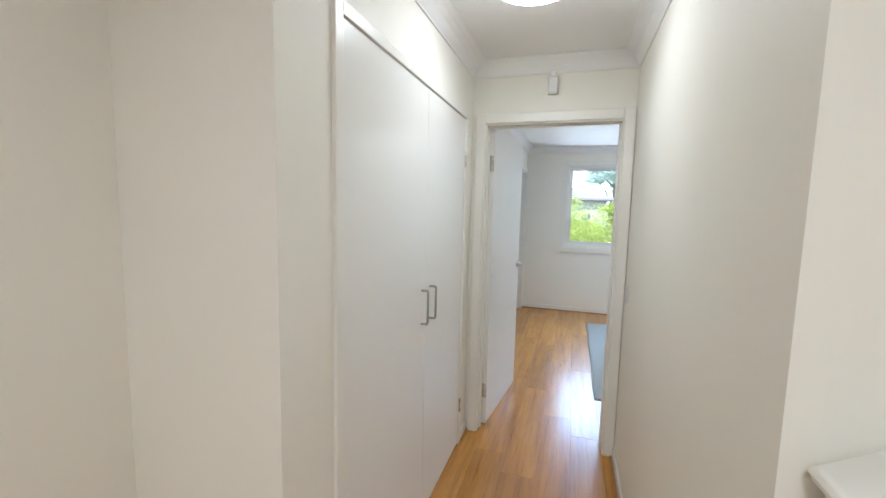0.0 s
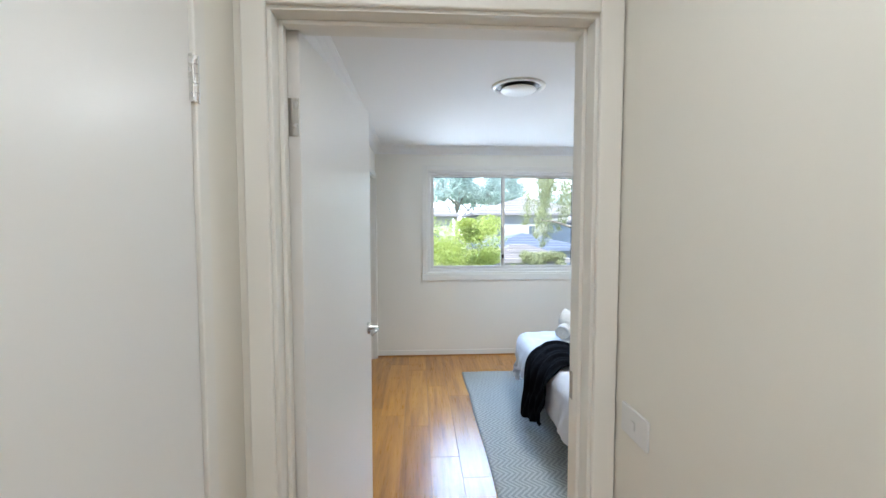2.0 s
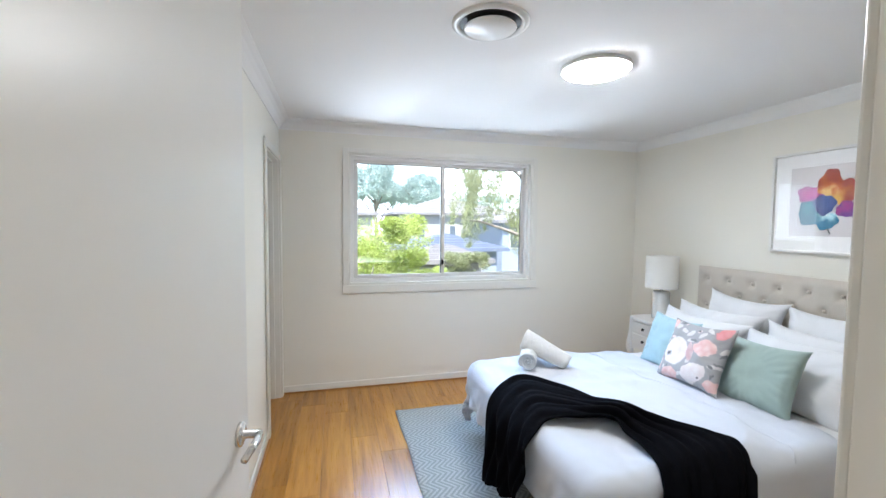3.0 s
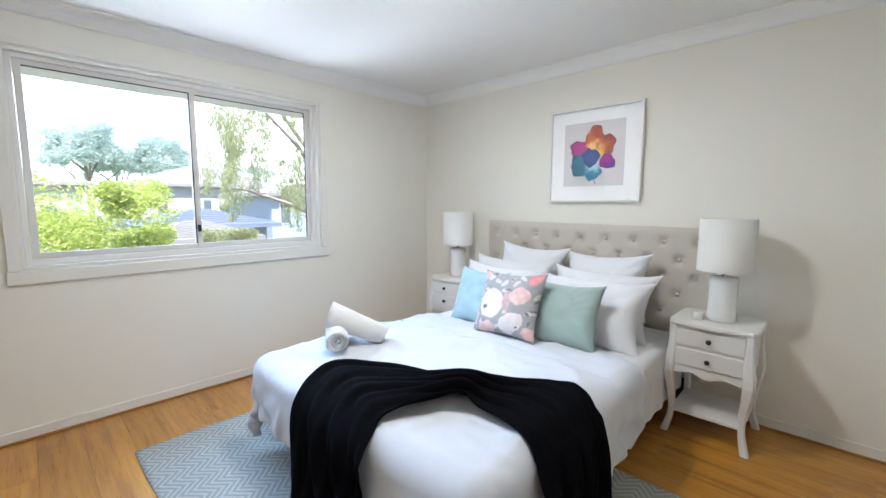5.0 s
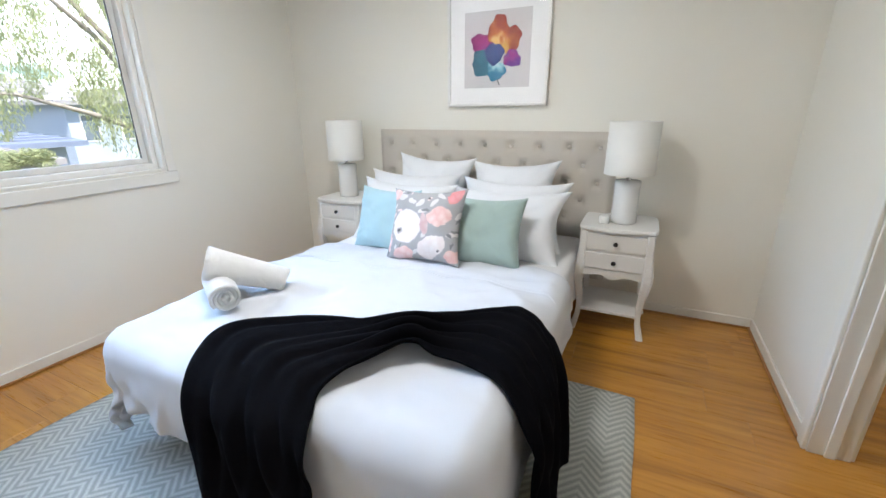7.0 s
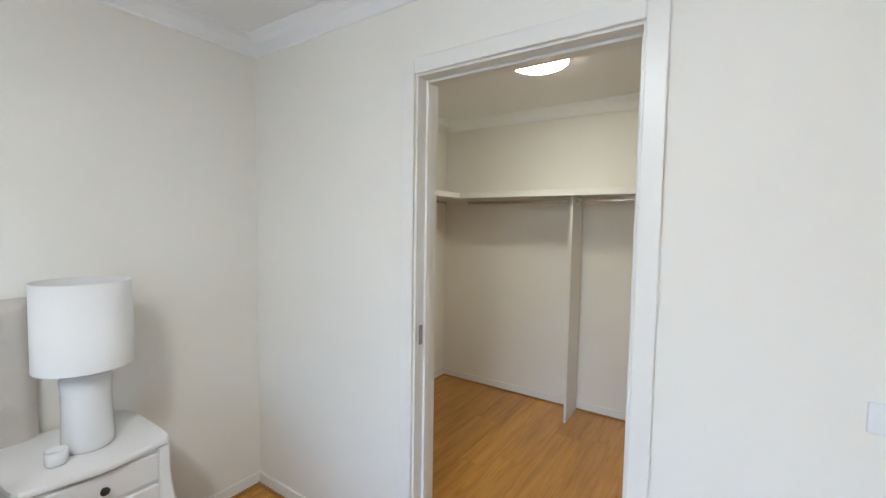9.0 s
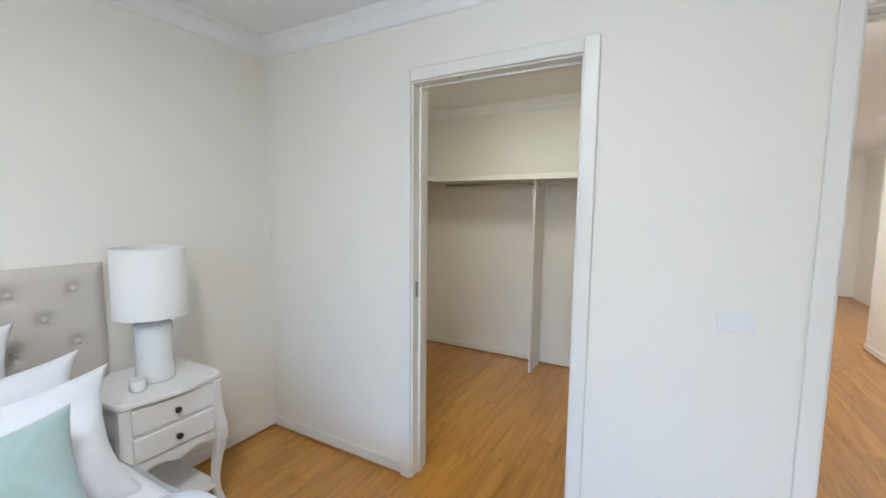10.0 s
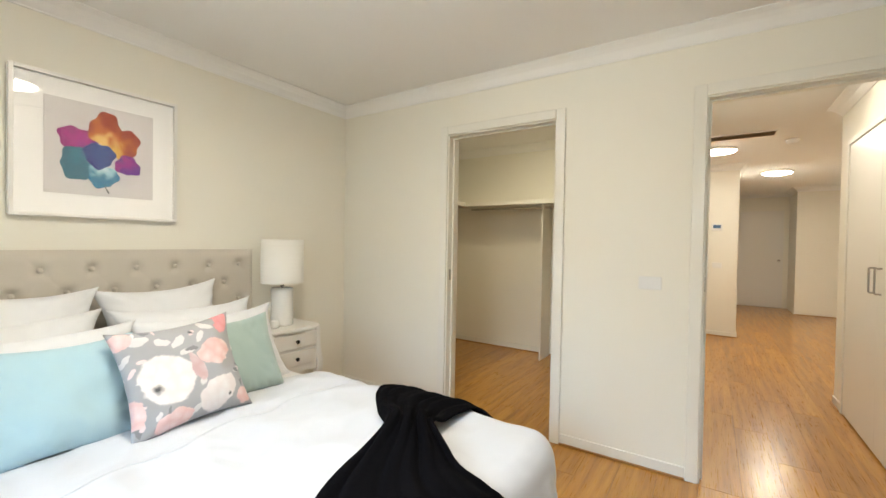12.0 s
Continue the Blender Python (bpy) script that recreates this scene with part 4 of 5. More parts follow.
PETALS = [("crimson_wash", (0.26, 0.02, 0.16), (0.40, 0.04, 0.22), (0.10, 0.02, 0.22), 0.105, 0.045, 0.078, 0.066, 0.2),
          ("teal_wash", (0.03, 0.13, 0.19), (0.05, 0.22, 0.28), (0.08, 0.08, 0.24), 0.095, -0.075, 0.085, 0.080, 0.9),
          ("rust_wash", (0.27, 0.04, 0.03), (0.48, 0.17, 0.03), (0.66, 0.42, 0.10), -0.085, 0.060, 0.080, 0.085, 0.5),
          ("amber_wash", (0.30, 0.04, 0.02), (0.50, 0.14, 0.03), (0.70, 0.48, 0.18), -0.012, 0.120, 0.072, 0.090, 0.1),
          ("violet_wash", (0.12, 0.02, 0.24), (0.34, 0.03, 0.22), (0.06, 0.04, 0.22), -0.110, -0.055, 0.060, 0.052, 0.3),
          ("turquoise_wash", (0.02, 0.17, 0.30), (0.30, 0.52, 0.58), (0.62, 0.70, 0.70), 0.0, -0.125, 0.066, 0.062, 0.0),
          ("indigo_wash", (0.02, 0.02, 0.12), (0.03, 0.03, 0.17), (0.05, 0.09, 0.26), 0.015, -0.020, 0.066, 0.066, 0.0)]
for i, (nm, a, b, c, dy, dz, ry, rz, tw) in enumerate(PETALS):
    pb = bmesh.new()
    lay = PX - 0.0180 - 0.0004 * i
    ringv = []
    for k in range(48):
        an = 2 * math.pi * k / 48
        rr = 1 + 0.10 * math.sin(3 * an + i) + 0.06 * math.sin(7 * an + 2 * i)
        y, z = ry * rr * math.cos(an), rz * rr * math.sin(an)
        ringv.append((pcy + dy + y * math.cos(tw) - z * math.sin(tw), pcz + dz + y * math.sin(tw) + z * math.cos(tw)))
    f0 = [pb.verts.new((lay, y, z)) for y, z in ringv]
    f1 = [pb.verts.new((lay + 0.0004, y, z)) for y, z in ringv]
    pb.faces.new(f0)
    pb.faces.new(f1[::-1])
    for k in range(48):
        pb.faces.new((f0[k], f0[(k + 1) % 48], f1[(k + 1) % 48], f1[k]))
    part("petal", pb, petal_mat(nm, a, b, c), pic, nm.split("_")[0] + " watercolour petal")
part("stem", tube([(PX - 0.0185, pcy - 0.005, pcz - 0.165), (PX - 0.0185, pcy - 0.014, pcz - 0.19), (PX - 0.0185, pcy - 0.026, pcz - 0.215)], [0.002, 0.0025, 0.004], 6), petal_mat("stem_wash", (0.08, 0.09, 0.09), (0.1, 0.12, 0.1), (0.05, 0.06, 0.08)), pic, "dark painted stem")
gl = part("glazing", box(PX - 0.026, PX - 0.023, PY0 + fr, PY1 - fr, PZ0 + fr, PZ1 - fr), GLASS, pic, "clear picture glass")
gl.visible_shadow = False


# ---- ceiling fittings, switches ----
def oyster(x, y, r, glow, group="oyster ceiling lights"):
    e = thing("ceiling_light", pose(x, y, CZ), "round lit opal ceiling light", "ceiling light", group)
    part("trim_ring", lathe([(0, 0), (r, 0), (r + 0.003, -0.006), (r + 0.002, -0.018), (r - 0.004, -0.022), (0, -0.022)], 48), PLASTIC, e, "white rim", True)
    part("diffuser", lathe([(r - 0.005, -0.0222), (r * 0.9, -0.032), (r * 0.65, -0.043), (r * 0.35, -0.050), (0, -0.052)], 48), glow, e, "glowing opal diffuser", True)
    return e


oyster(1.475, 5.055, 0.188, LAMPGLOW)
oyster(0.09, 2.20, 0.17, HALLGLOW)
oyster(0.45, -0.084, 0.17, LANDGLOW)
oyster(-0.295, -2.165, 0.19, LANDGLOW)
oyster(2.035, 2.25, 0.165, ROBEGLOW)

vent = thing("ceiling_vent", pose(0.722, 4.745, CZ), "round white ceiling air vent with dark gap", "air vent")
part("frame", lathe([(0.138, 0), (0.172, 0), (0.172, -0.006), (0.152, -0.014), (0.140, -0.010), (0.138, 0)], 56), PLASTIC, vent, "", True)
part("throat", lathe([(0, -0.0005), (0.139, -0.0005), (0.139, -0.002), (0, -0.002)], 48), BLACK, vent, "dark duct opening")
part("disc", lathe([(0, -0.020), (0.112, -0.020), (0.117, -0.024), (0.112, -0.028), (0, -0.030)], 48), PLASTIC, vent, "white centre disc", True)


def wall_plate(name, m, w, h, label, cat, rockers):
    e = thing(name, m, label, cat)
    part("plate", box(-w / 2, w / 2, -0.008, 0, -h / 2, h / 2, 0.003), PLASTIC, e)
    for rx in rockers:
        part("rocker", box(rx - 0.009, rx + 0.009, -0.011, -0.0082, -0.011, 0.011, 0.002), PLASTIC, e, "small rocker switch")
    return e


wall_plate("light_switch", pose(0.785, YS + 0.0005, 1.052, 0, 0, 180), 0.116, 0.073, "white plastic light switch on the bedroom wall", "light switch", (0.0,))
wall_plate("light_switch", pose(HE - 0.0005, 3.0, 1.05, 0, 0, -90), 0.116, 0.073, "white plastic light switch on the hall wall", "light switch", (0.0,))
wall_plate("light_switch", pose(0.442, -1.1995, 1.005, 0, 0, 180), 0.116, 0.073, "white plastic light switch on the landing wall", "light switch", (0.0,))
th = thing("thermostat", pose(0.45, -1.1995, 1.545, 0, 0, 180), "white wall controller with blue screen", "thermostat")
part("case", box(-0.065, 0.065, -0.022, 0, -0.05, 0.05, 0.005), PLASTIC, th)
part("screen", box(-0.045, 0.045, -0.0245, -0.0222, -0.015, 0.030, 0.001), GREY, th, "blue display")

pir = thing("motion_sensor", pose(0.125, HY - 0.0005, 2.265), "white alarm sensor above the bedroom door", "sensor")
part("case", box(-0.030, 0.030, -0.040, 0, -0.055, 0.045, 0.010, 3), PLASTIC, pir)
part("lens", box(-0.022, 0.022, -0.044, -0.0402, -0.045, -0.005, 0.002), MAT, pir, "milky sensor lens")
part("bracket", box(-0.016, 0.016, -0.030, -0.004, 0.046, 0.075, 0.004), PLASTIC, pir)
smoke = thing("smoke_alarm", pose(-0.19, 0.125, CZ), "white round smoke alarm on the landing ceiling", "smoke alarm")
part("body", lathe([(0, 0), (0.060, 0), (0.060, -0.015), (0.048, -0.036), (0.030, -0.042), (0, -0.042)], 32), PLASTIC, smoke, "", True)
grille = thing("return_air_grille", pose(0.28, 0.56, CZ), "dark slatted return air grille in the ceiling", "air vent")
for x0, x1, y0, y1 in ((-0.30, 0.30, -0.11, -0.09), (-0.30, 0.30, 0.09, 0.11), (-0.30, -0.28, -0.09, 0.09), (0.28, 0.30, -0.09, 0.09)):
    part("frame", box(x0, x1, y0, y1, -0.010, 0, 0.002), ALUW, grille)
part("backing", box(-0.28, 0.28, -0.09, 0.09, -0.002, -0.0005), BLACK, grille, "dark filter")
for k in range(9):
    part("slat", box(-0.28, 0.28, -0.001, 0.001, -0.009, 0.009), HANDLE, grille, "", False, pose(0, -0.08 + k * 0.02, -0.006, 40, 0, 0) @ pose(0, 0, 0))

# ---- hall cupboard ----
cup = thing("linen_cupboard", pose(0, 0, 0), "built-in hall cupboard with two white flush doors", "cupboard")
FX = HW + 0.012
for y0, y1, z0, z1 in ((CD0 - 0.042, CD0, 0, CDH + 0.04), (CD1, CD1 + 0.042, 0, CDH + 0.04), (CD0, CD1, CDH + 0.002, CDH + 0.04)):
    part("frame", box(HW - 0.002, FX, y0, y1, z0, z1, 0.003), TRIM, cup)
seam = 2.257
for y0, y1, hy, hgy in ((CD0 + 0.003, seam - 0.0008, seam - 0.055, CD0), (seam + 0.0008, CD1 - 0.003, seam + 0.055, CD1)):
    dr = part("door", box(HW - 0.022, HW + 0.004, y0, y1, 0.012, CDH - 0.003, 0.002), DOORP, cup)
    part("handle", tube([(HW + 0.003, hy, 1.147), (HW + 0.034, hy, 1.147), (HW + 0.036, hy, 1.142), (HW + 0.036, hy, 0.997), (HW + 0.034, hy, 0.992), (HW + 0.003, hy, 0.992)], 0.0055, 8), HANDLE, dr, "satin nickel bar handle")
    for hz in ((0.22, 1.765) if hgy == CD1 else ()):
        hb = bmesh.new()
        for k in range(5):
            tube([(HW + 0.012, hgy, hz + 0.001 + k * 0.018), (HW + 0.012, hgy, hz + 0.017 + k * 0.018)], 0.006, 10, hb)
        add_box(hb, HW + 0.004, HW + 0.0135, hgy - 0.012, hgy + 0.012, hz, hz + 0.09, 0.001, 1)
        part("hinge", hb, CHROME, dr, "chrome hinge knuckle")

# stair newel at the end of the hall wall
nw = thing("newel_post", pose(0.70, 1.11, 0), "white painted square newel post with pyramid cap", "newel post")
part("post", box(-0.058, 0.058, -0.058, 0.058, 0, 1.140, 0.003), TRIM, nw)
cap = bmesh.new()
rings = []
for s, z in ((0.059, 1.140), (0.068, 1.146), (0.073, 1.158), (0.070, 1.168), (0.064, 1.174), (0.020, 1.232), (0.0, 1.238)):
    rings.append([cap.verts.new((s * a + (1e-4 if s == 0 else 0) * a, s * b + (1e-4 if s == 0 else 0) * b, z)) for a, b in ((-1, -1), (1, -1), (1, 1), (-1, 1))])
for a, b in zip(rings, rings[1:]):
    for k in range(4):
        cap.faces.new((a[k], a[(k + 1) % 4], b[(k + 1) % 4], b[k]))
cap.faces.new(rings[0][::-1])
cap.faces.new(rings[-1])
part("cap", cap, TRIM, nw)

# ---- walk-in robe ----
SH = 1.705
robe = thing("wardrobe_shelf", pose(0, 0, 0), "white L-shaped robe shelf with hanging rail", "shelf")
part("shelf", box(0.712, RE - 0.002, RS + 0.002, 1.59, SH, SH + 0.018), TRIM, robe)
part("shelf", box(2.965, RE - 0.002, 1.59, HY - 0.003, SH, SH + 0.018), TRIM, robe)
part("fascia", box(0.712, 2.965, 1.59, 1.608, SH - 0.014, SH + 0.030, 0.002), TRIM, robe)
part("fascia", box(2.947, 2.965, 1.608, HY - 0.003, SH - 0.014, SH + 0.030, 0.002), TRIM, robe)
part("cleat", box(0.712, RE - 0.002, RS + 0.002, RS + 0.020, SH - 0.06, SH - 0.001), TRIM, robe)
part("rail", tube([(0.712, 1.47, SH - 0.045), (2.94, 1.47, SH - 0.045)], 0.012, 12), CHROME, robe, "chrome hanging rail", True)
part("rail", tube([(3.12, 1.56, SH - 0.045), (3.12, HY - 0.004, SH - 0.045)], 0.012, 12), CHROME, robe, "chrome hanging rail", True)
dv = thing("wardrobe_divider", pose(2.033, 0, 0), "white upright panel under the robe shelf", "panel")
part("panel", box(-0.009, 0.009, RS + 0.022, 1.542, 0.0, SH - 0.002, 0.001), TRIM, dv)


# ---- outside ----
def leaf_cloud(bm, cx, cy, cz, rx, ry, rz, n, size, rng, drop=0.0):
    """Many small leaf blades scattered through uneven clumps."""
    clumps = [(cx + rng.uniform(-1, 1) * rx * 0.75, cy + rng.uniform(-1, 1) * ry * 0.75, cz + rng.uniform(-0.8, 1) * rz * 0.75, rng.uniform(0.16, 0.42)) for _ in range(34)]
    for _ in range(n):
        a, b, c, s = rng.choice(clumps)
        d = Vector((rng.gauss(0, 1), rng.gauss(0, 1), rng.gauss(0, 1)))
        d = d.normalized() * rng.random() ** 0.4
        p = Vector((a + d.x * rx * s, b + d.y * ry * s, c + d.z * rz * s))
        ax = Vector((rng.uniform(-1, 1), rng.uniform(-1, 1), rng.uniform(-0.5, 0.5) - drop)).normalized()
        sd = ax.cross(Vector((rng.uniform(-1, 1), rng.uniform(-1, 1), rng.uniform(-1, 1)))).normalized()
        l, w = size * rng.uniform(0.7, 1.4), size * 0.38
        v = [bm.verts.new(p - ax * l), bm.verts.new(p + sd * w), bm.verts.new(p + ax * l), bm.verts.new(p - sd * w)]
        bm.faces.new(v)


GZ = -3.2
rng = random.Random(5)
grass, gt, gb = nodes_of("dry_lawn")
gt.links.new(ramp(gt, noise_tex(gt, coords(gt), 0.6, 6), [(0.3, (0.08, 0.11, 0.035)), (0.7, (0.17, 0.18, 0.07))]), gb.inputs["Base Color"])
gb.inputs["Roughness"].default_value = 0.95
structure("ground", grid(40, 40, lambda u, v: (-900 + 1800 * u, 7.3 + 1500 * v ** 2, GZ + wob(u * 30, v * 30, 0, 1, 0.15))), grass, "dry suburban lawn", "ground")
HAZE = glowing("bright_haze", (0.76, 0.88, 1.0), 1.25)
structure("backdrop", grid(24, 6, lambda u, v: (-220 + 480 * u, 190 - 90 * (2 * u - 1) ** 2, GZ - 2 + 130 * v)), HAZE, "pale bright hazy sky beyond the far trees", "sky")
BARK = painted("grey_bark", (0.42, 0.37, 0.32), 0.9, 30, 0.8, 0.35)
LIME = leafy("lime_leaves", (0.42, 0.52, 0.13), (0.72, 0.78, 0.28))
OLIVE = leafy("gum_leaves", (0.32, 0.36, 0.20), (0.54, 0.56, 0.31))
# Far leaves paled and blued: distance haze is put into their colour.
FAR = leafy("hazed_far_leaves", (0.48, 0.60, 0.58), (0.68, 0.77, 0.72))


def tree(name, x, y, h, crown, mat, n, size, label, drop=0.0, trunk_r=0.2):
    e = thing(name, pose(x, y, GZ), label, "tree")
    pts = [(0, 0, -0.1), (0.15, 0.1, h * 0.3), (0.0, 0.0, h * 0.55), (-0.1, 0.1, h * 0.8)]
    part("trunk", tube(pts, [trunk_r, trunk_r * 0.8, trunk_r * 0.55, trunk_r * 0.2], 9), BARK, e, "", True)
    for k in range(5):
        a = k * 2.4
        part("limb", tube([(0.05, 0.03, h * (0.35 + 0.07 * k)), (math.cos(a) * crown[0] * 0.35, math.sin(a) * crown[1] * 0.35, h * (0.55 + 0.05 * k)), (math.cos(a) * crown[0] * 0.75, math.sin(a) * crown[1] * 0.75, h * (0.68 + 0.05 * k))], [trunk_r * 0.45, trunk_r * 0.3, trunk_r * 0.08], 7), BARK, e, "", True)
    bm = bmesh.new()
    leaf_cloud(bm, 0, 0, crown[3], crown[0], crown[1], crown[2], n, size, rng, drop)
    part("crown", bm, mat, e)
    return e


tree("bush", 0.85, 14.6, 4.7, (1.95, 1.5, 1.25, 3.85), LIME, 42000, 0.045, "bright lime-green leafy shrub below the window")
tree("tree", 5.3, 60, 12, (4.0, 3.0, 3.4, 10.4), FAR, 14000, 0.17, "large tree behind the roofs, leaves paled with painted haze", 0, 0.35)
tree("tree", 12.0, 61, 11, (3.4, 3.0, 3.0, 9.6), FAR, 12000, 0.17, "large tree behind the roofs, leaves paled with painted haze", 0, 0.35)
tree("tree", 8.6, 66, 10, (3.8, 3.0, 2.2, 9.0), FAR, 10000, 0.17, "broad tree behind the roofs, leaves paled with painted haze", 0, 0.35)
tree("tree", 24.0, 70, 10, (6.0, 3.0, 2.6, 7.6), FAR, 12000, 0.17, "broad tree behind the roofs, leaves paled with painted haze", 0, 0.35)
tree("tree", -9.0, 64, 9, (6.0, 3.0, 2.2, 7.2), FAR, 10000, 0.17, "broad tree behind the roofs, leaves paled with painted haze", 0, 0.35)
tree("bush", 5.2, 19, 3.6, (1.0, 0.9, 0.8, 2.9), OLIVE, 9000, 0.05, "olive garden shrub beside the low roof")
tree("bush", 3.2, 17, 3.2, (0.8, 0.7, 0.6, 2.7), LIME, 7000, 0.045, "small yellow-green shrub beside the low roof")

# weeping gum close to the window
gum = thing("gum_tree", pose(6.4, 14.2, GZ), "weeping eucalyptus with hanging leaf sprays", "tree")
part("trunk", tube([(0, 0, -0.1), (0.1, 0, 2.5), (-0.15, 0, 5.0), (-0.6, 0, 7.6)], [0.22, 0.18, 0.14, 0.06], 10), BARK, gum, "", True)
for k, (dx, dz, z0) in enumerate(((-2.6, 2.2, 4.6), (-1.8, 3.0, 4.9), (-2.9, 0.9, 4.0), (-1.2, 3.4, 5.3), (1.5, 2.0, 4.8), (-2.2, 3.2, 5.2))):
    part("limb", tube([(0, 0, z0), (dx * 0.45, 0.3 * (k - 2), z0 + dz * 0.6), (dx * 0.8, 0.35 * (k - 2), z0 + dz * 0.95), (dx, 0.4 * (k - 2), z0 + dz)], [0.075, 0.05, 0.03, 0.012], 7), BARK, gum, "", True)
gbm = bmesh.new()
for k in range(84):
    hx, hy2 = rng.uniform(-2.9, 0.9), rng.uniform(-1.4, 1.6)
    hz = rng.uniform(5.2, 7.8) + 0.25 * hx * (0.5 if hx < -2 else 0.0)
    ln, wd = rng.uniform(0.6, 1.7) + (0.9 if hx > -1.4 else 0.0) * rng.random(), rng.uniform(0.10, 0.24)
    bend = rng.uniform(-0.25, 0.25)
    for q in range(300):
        f = rng.random()
        w = wd * (0.5 + 1.3 * f) * (1.15 - f)
        p = Vector((hx + bend * f * f + rng.gauss(0, w), hy2 + rng.gauss(0, w), hz - f * ln))
        ax = Vector((rng.gauss(0, 0.4), rng.gauss(0, 0.4), -1)).normalized()
        sd = ax.cross(Vector((rng.uniform(-1, 1), rng.uniform(-1, 1), 0.1))).normalized()
        l = rng.uniform(0.035, 0.075)
        v = [gbm.verts.new(p - ax * l), gbm.verts.new(p + sd * 0.012), gbm.verts.new(p + ax * l), gbm.verts.new(p - sd * 0.012)]
        gbm.faces.new(v)
part("crown", gbm, OLIVE, gum)

TILE = painted("pale_concrete_roof_tile", (0.36, 0.345, 0.35), 0.8, 6, 0.5, 0.15)
TILE2 = painted("slate_grey_roof_tile", (0.20, 0.24, 0.33), 0.8, 6, 0.5, 0.15)
RENDER = painted("pale_rendered_wall", (0.55, 0.55, 0.56), 0.9, 8, 0.3, 0.06)
RENDER2 = painted("blue_grey_rendered_wall", (0.42, 0.48, 0.58), 0.9, 8, 0.3, 0.06)
DARKGLASS = painted("dark_window_glass", (0.16, 0.20, 0.24), 0.1, 8, 0.02, 0.2)


def house(x0, x1, y0, y1, eave, ridge, wallm, roofm, label, wins):
    e = thing("house", pose(0, 0, 0), label, "house")
    part("wall", box(x0, x1, y0, y1, GZ - 0.1, eave), wallm, e)
    o = 0.5
    a, b, c, d = x0 - o, x1 + o, y0 - o, y1 + o
    ins = min((b - a), (d - c)) / 2
    bm = bmesh.new()
    n = 16
    lo = [bm.verts.new(p) for p in ((a, c, eave), (b, c, eave), (b, d, eave), (a, d, eave))]
    hi = [bm.verts.new(p) for p in ((a, c, eave + 0.18), (b, c, eave + 0.18), (b, d, eave + 0.18), (a, d, eave + 0.18))]
    if (b - a) >= (d - c):
        r0, r1 = bm.verts.new((a + ins, (c + d) / 2, ridge)), bm.verts.new((b - ins, (c + d) / 2, ridge))
        fs = [(hi[0], hi[1], r1, r0), (hi[1], hi[2], r1), (hi[2], hi[3], r0, r1), (hi[3], hi[0], r0)]
    else:
        r0, r1 = bm.verts.new(((a + b) / 2, c + ins, ridge)), bm.verts.new(((a + b) / 2, d - ins, ridge))
        fs = [(hi[0], hi[1], r0), (hi[1], hi[2], r1, r0), (hi[2], hi[3], r1), (hi[3], hi[0], r0, r1)]
    for f in fs:
        bm.faces.new(f)
    for k in range(4):
        bm.faces.new((lo[k], lo[(k + 1) % 4], hi[(k + 1) % 4], hi[k]))
    bm.faces.new(lo[::-1])
    roof = part("roof", bm, roofm, e)
    # tile courses as raised steps on the near slope
    for k in range(1, 9):
        f = k / 9
        if (b - a) >= (d - c):
            xa, xb = a + ins * f, b - ins * f
        else:
            xa, xb = a + (b - a) / 2 * f, b - (b - a) / 2 * f
        yy, zz = c + ins * f, eave + 0.18 + (ridge - eave - 0.18) * f
        part("tile_course", box(xa, xb, yy - 0.06, yy, zz - 0.01, zz + 0.035), roofm, roof)
    for wx, wz, ww, wh in wins:
        w = part("window", box(wx - ww / 2, wx + ww / 2, y0 - 0.04, y0 - 0.002, wz - wh / 2, wz + wh / 2), ALUW, e)
        part("pane", box(wx - ww / 2 + 0.06, wx + ww / 2 - 0.06, y0 - 0.05, y0 - 0.041, wz - wh / 2 + 0.06, wz + wh / 2 - 0.06), DARKGLASS, w, "dark window pane")
    return e


house(4.8, 14.5, 35, 44, 2.35, 4.05, RENDER, TILE, "two-storey pale house with hipped tile roof", ((6.6, 0.9, 0.7, 1.2), (9.2, 0.9, 0.6, 1.3), (11.2, 0.9, 0.6, 1.3)))
house(-7.0, 2.6, 33, 42, 2.2, 3.8, RENDER, TILE, "pale rendered house with hipped tile roof", ((-1.0, 0.7, 1.2, 1.1), (1.2, 0.7, 0.8, 1.1)))
house(3.7, 8.0, 22.5, 27, 0.25, 1.1, RENDER2, TILE2, "low outbuilding with slate-grey roof", ((6.8, -0.6, 0.8, 0.8),))
house(3.3, 6.2, 20, 22.2, -0.1, 0.65, RENDER, TILE, "low garage with pale tile roof", ())
house(10.2, 17.0, 27, 34, 1.7, 2.6, RENDER2, TILE, "blue-grey rendered house behind the gum tree", ((11.0, 0.7, 0.7, 1.2), (12.6, 0.7, 0.7, 1.2)))
fence = thing("fence", pose(0, 0, 0), "weathered paling fence below the shrubs", "fence")
FENCE = painted("weathered_paling", (0.30, 0.27, 0.24), 0.9, 20, 0.5, 0.25)
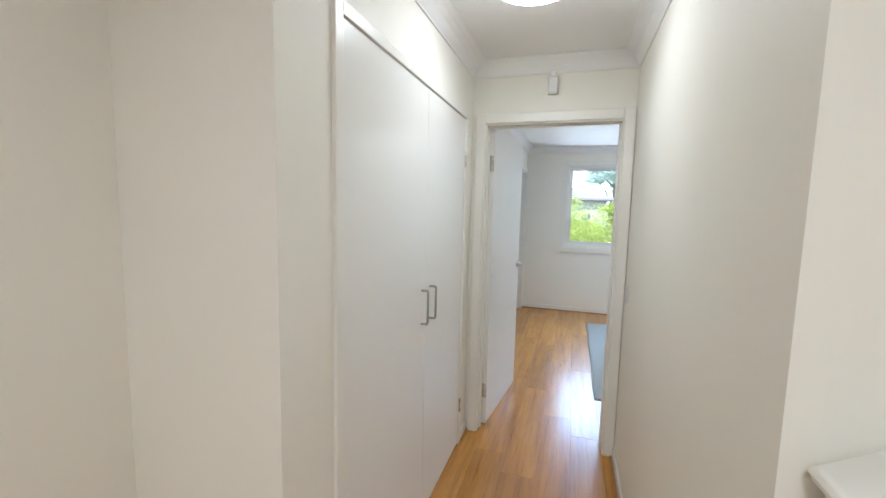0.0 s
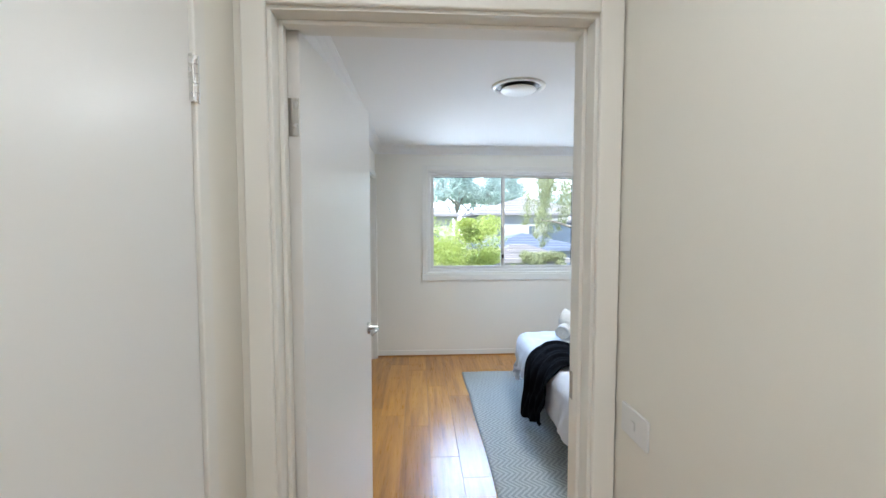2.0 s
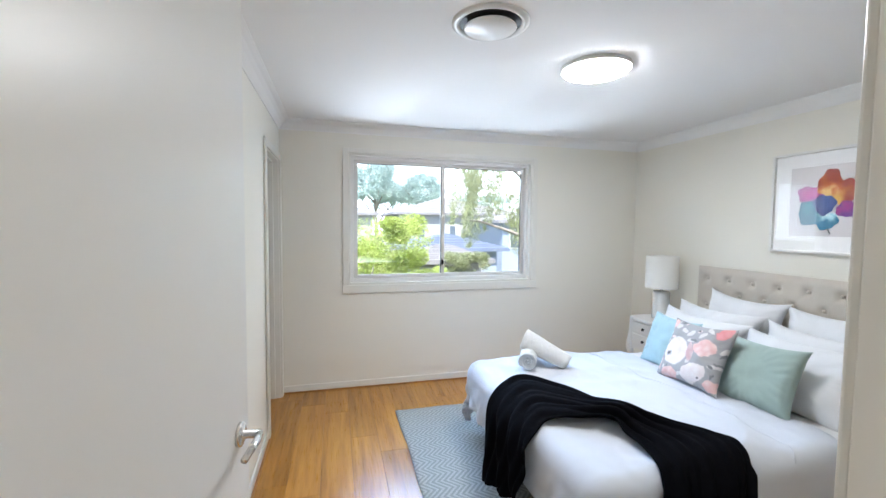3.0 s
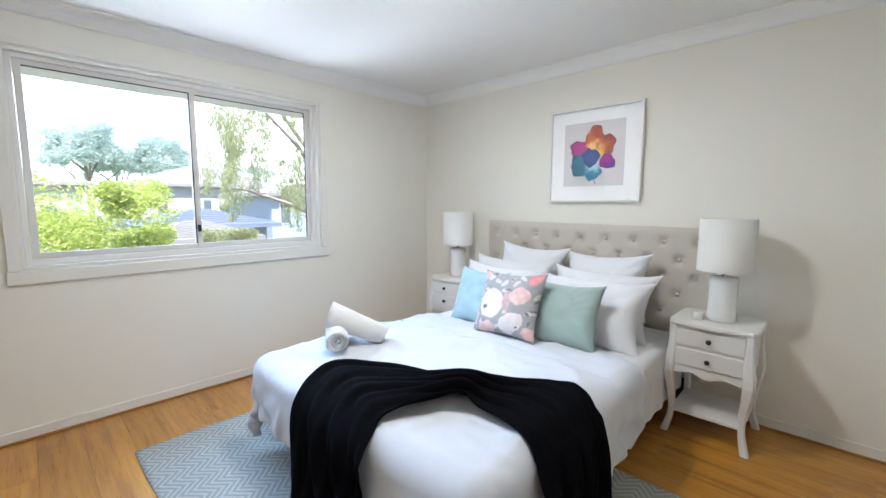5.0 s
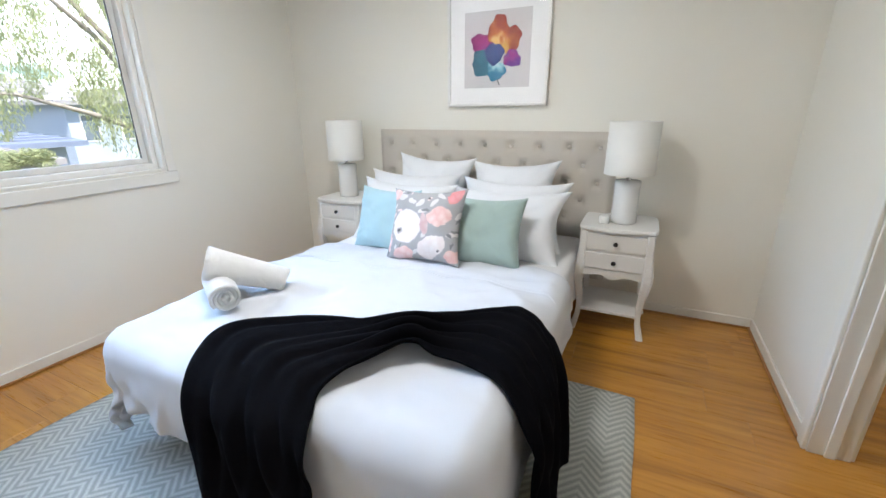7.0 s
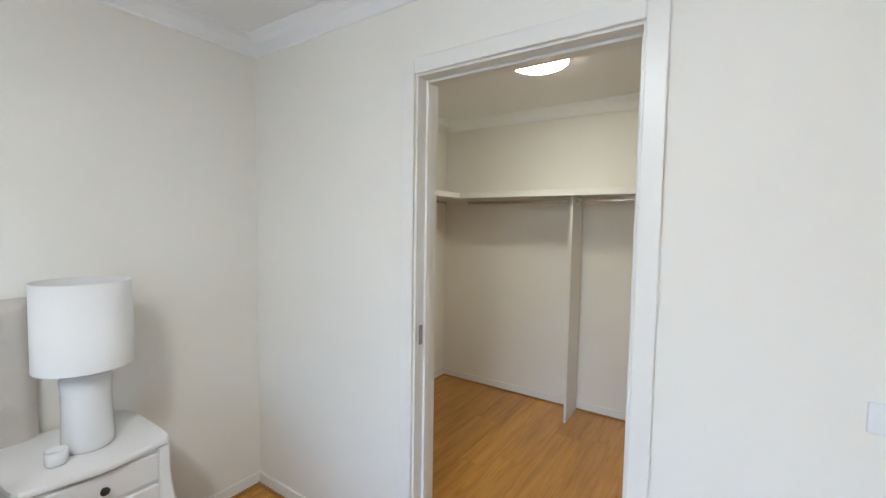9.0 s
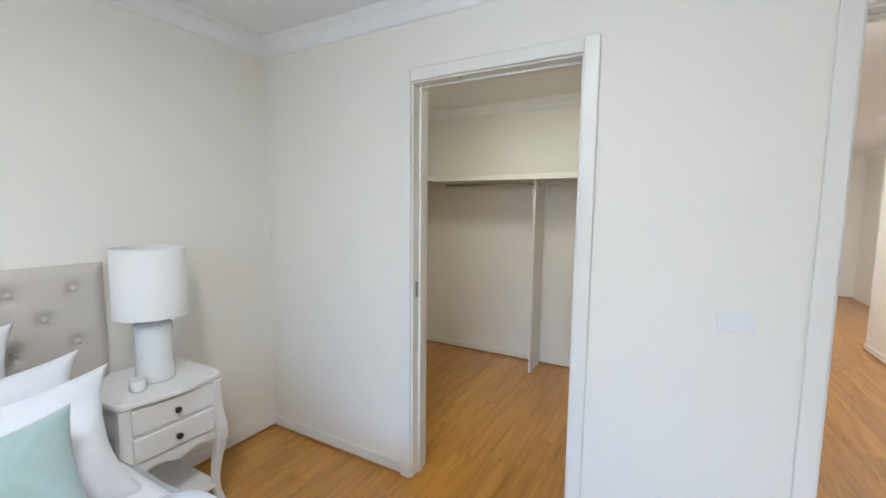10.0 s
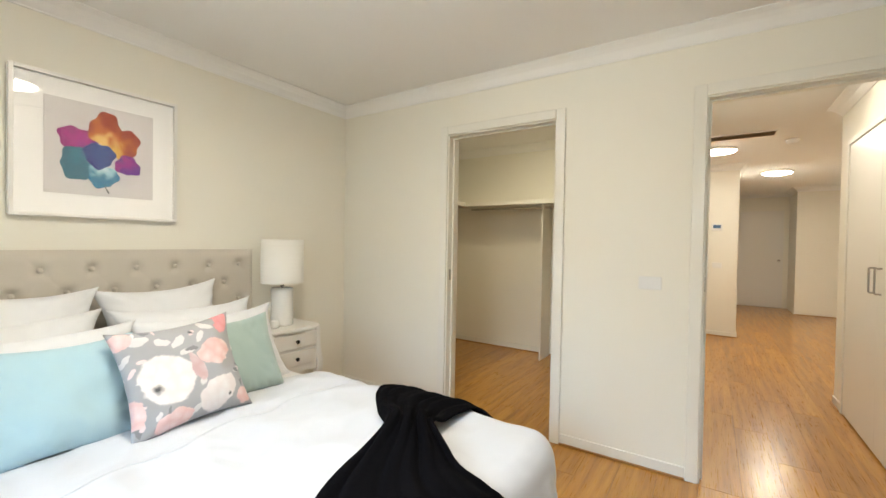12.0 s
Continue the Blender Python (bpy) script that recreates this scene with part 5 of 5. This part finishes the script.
pal = link_mesh("paling", box(-0.07, 0.07, -0.01, 0.01, 0, 1.9), FENCE)
for k in range(110):
    ob = new("paling", pal)
    ob.parent = fence
    ob.matrix_basis = pose(-6 + k * 0.15, 16.3, GZ)
part("rail", box(-6.1, 10.6, 16.312, 16.36, GZ + 1.5, GZ + 1.6), FENCE, fence)
# eave over the window
eave = thing("eave", pose(0, 0, 0), "white eave soffit with fascia gutter above the window", "eave", kind="structure")
part("soffit", box(-0.62, 3.45, 7.03, 7.55, 2.295, 2.31), CEIL, eave)
part("fascia", box(-0.62, 3.45, 7.55, 7.57, 2.185, 2.32), ALUW, eave)
part("gutter", box(-0.62, 3.45, 7.57, 7.67, 2.195, 2.30, 0.02), ALUW, eave)


# ---- floor boards ----
def board_mesh(length):
    bm = bmesh.new()
    w, b = 0.190, 0.0012
    add_box(bm, -w / 2 + 0.0002, w / 2 - 0.0002, 0.0002, length - 0.0002, -0.012, 0.0)
    top = [e for e in bm.edges if all(v.co.z > -0.001 for v in e.verts)]
    bmesh.ops.bevel(bm, geom=top, offset=b, segments=1, affect="EDGES")
    return link_mesh("floor_board", bm, OAK)


floor = thing("floor", pose(0, 0, 0), "honey oak laminate floor boards", "floor", kind="structure")
rng2 = random.Random(11)
full = board_mesh(1.2)
cache = {}
far_bm = bmesh.new()
nb = 0
xs = -1.75
row = 0
while xs < RE:
    y = -6.0 - rng2.uniform(0, 1.1)
    xc = xs + 0.095
    while y < YN:
        y0, y1 = max(y, -6.0), min(y + 1.2, YN)
        y += 1.2
        L = round(y1 - y0, 3)
        if L < 0.02:
            continue
        if y1 < -1.0 or xc < -0.95:
            add_box(far_bm, xc - 0.0945, xc + 0.0945, y0 + 0.0004, y1 - 0.0004, -0.012, 0.0)
            continue
        if L not in cache:
            cache[L] = full if abs(L - 1.2) < 0.002 else board_mesh(L)
        ob = new("floor_board", cache[L])
        ob.parent = floor
        ob.matrix_basis = pose(xc, y0, 0)
        nb += 1
    xs += 0.190
    row += 1
tagged(part("distant_floor_boards", far_bm, OAK, floor), kind="stuff")
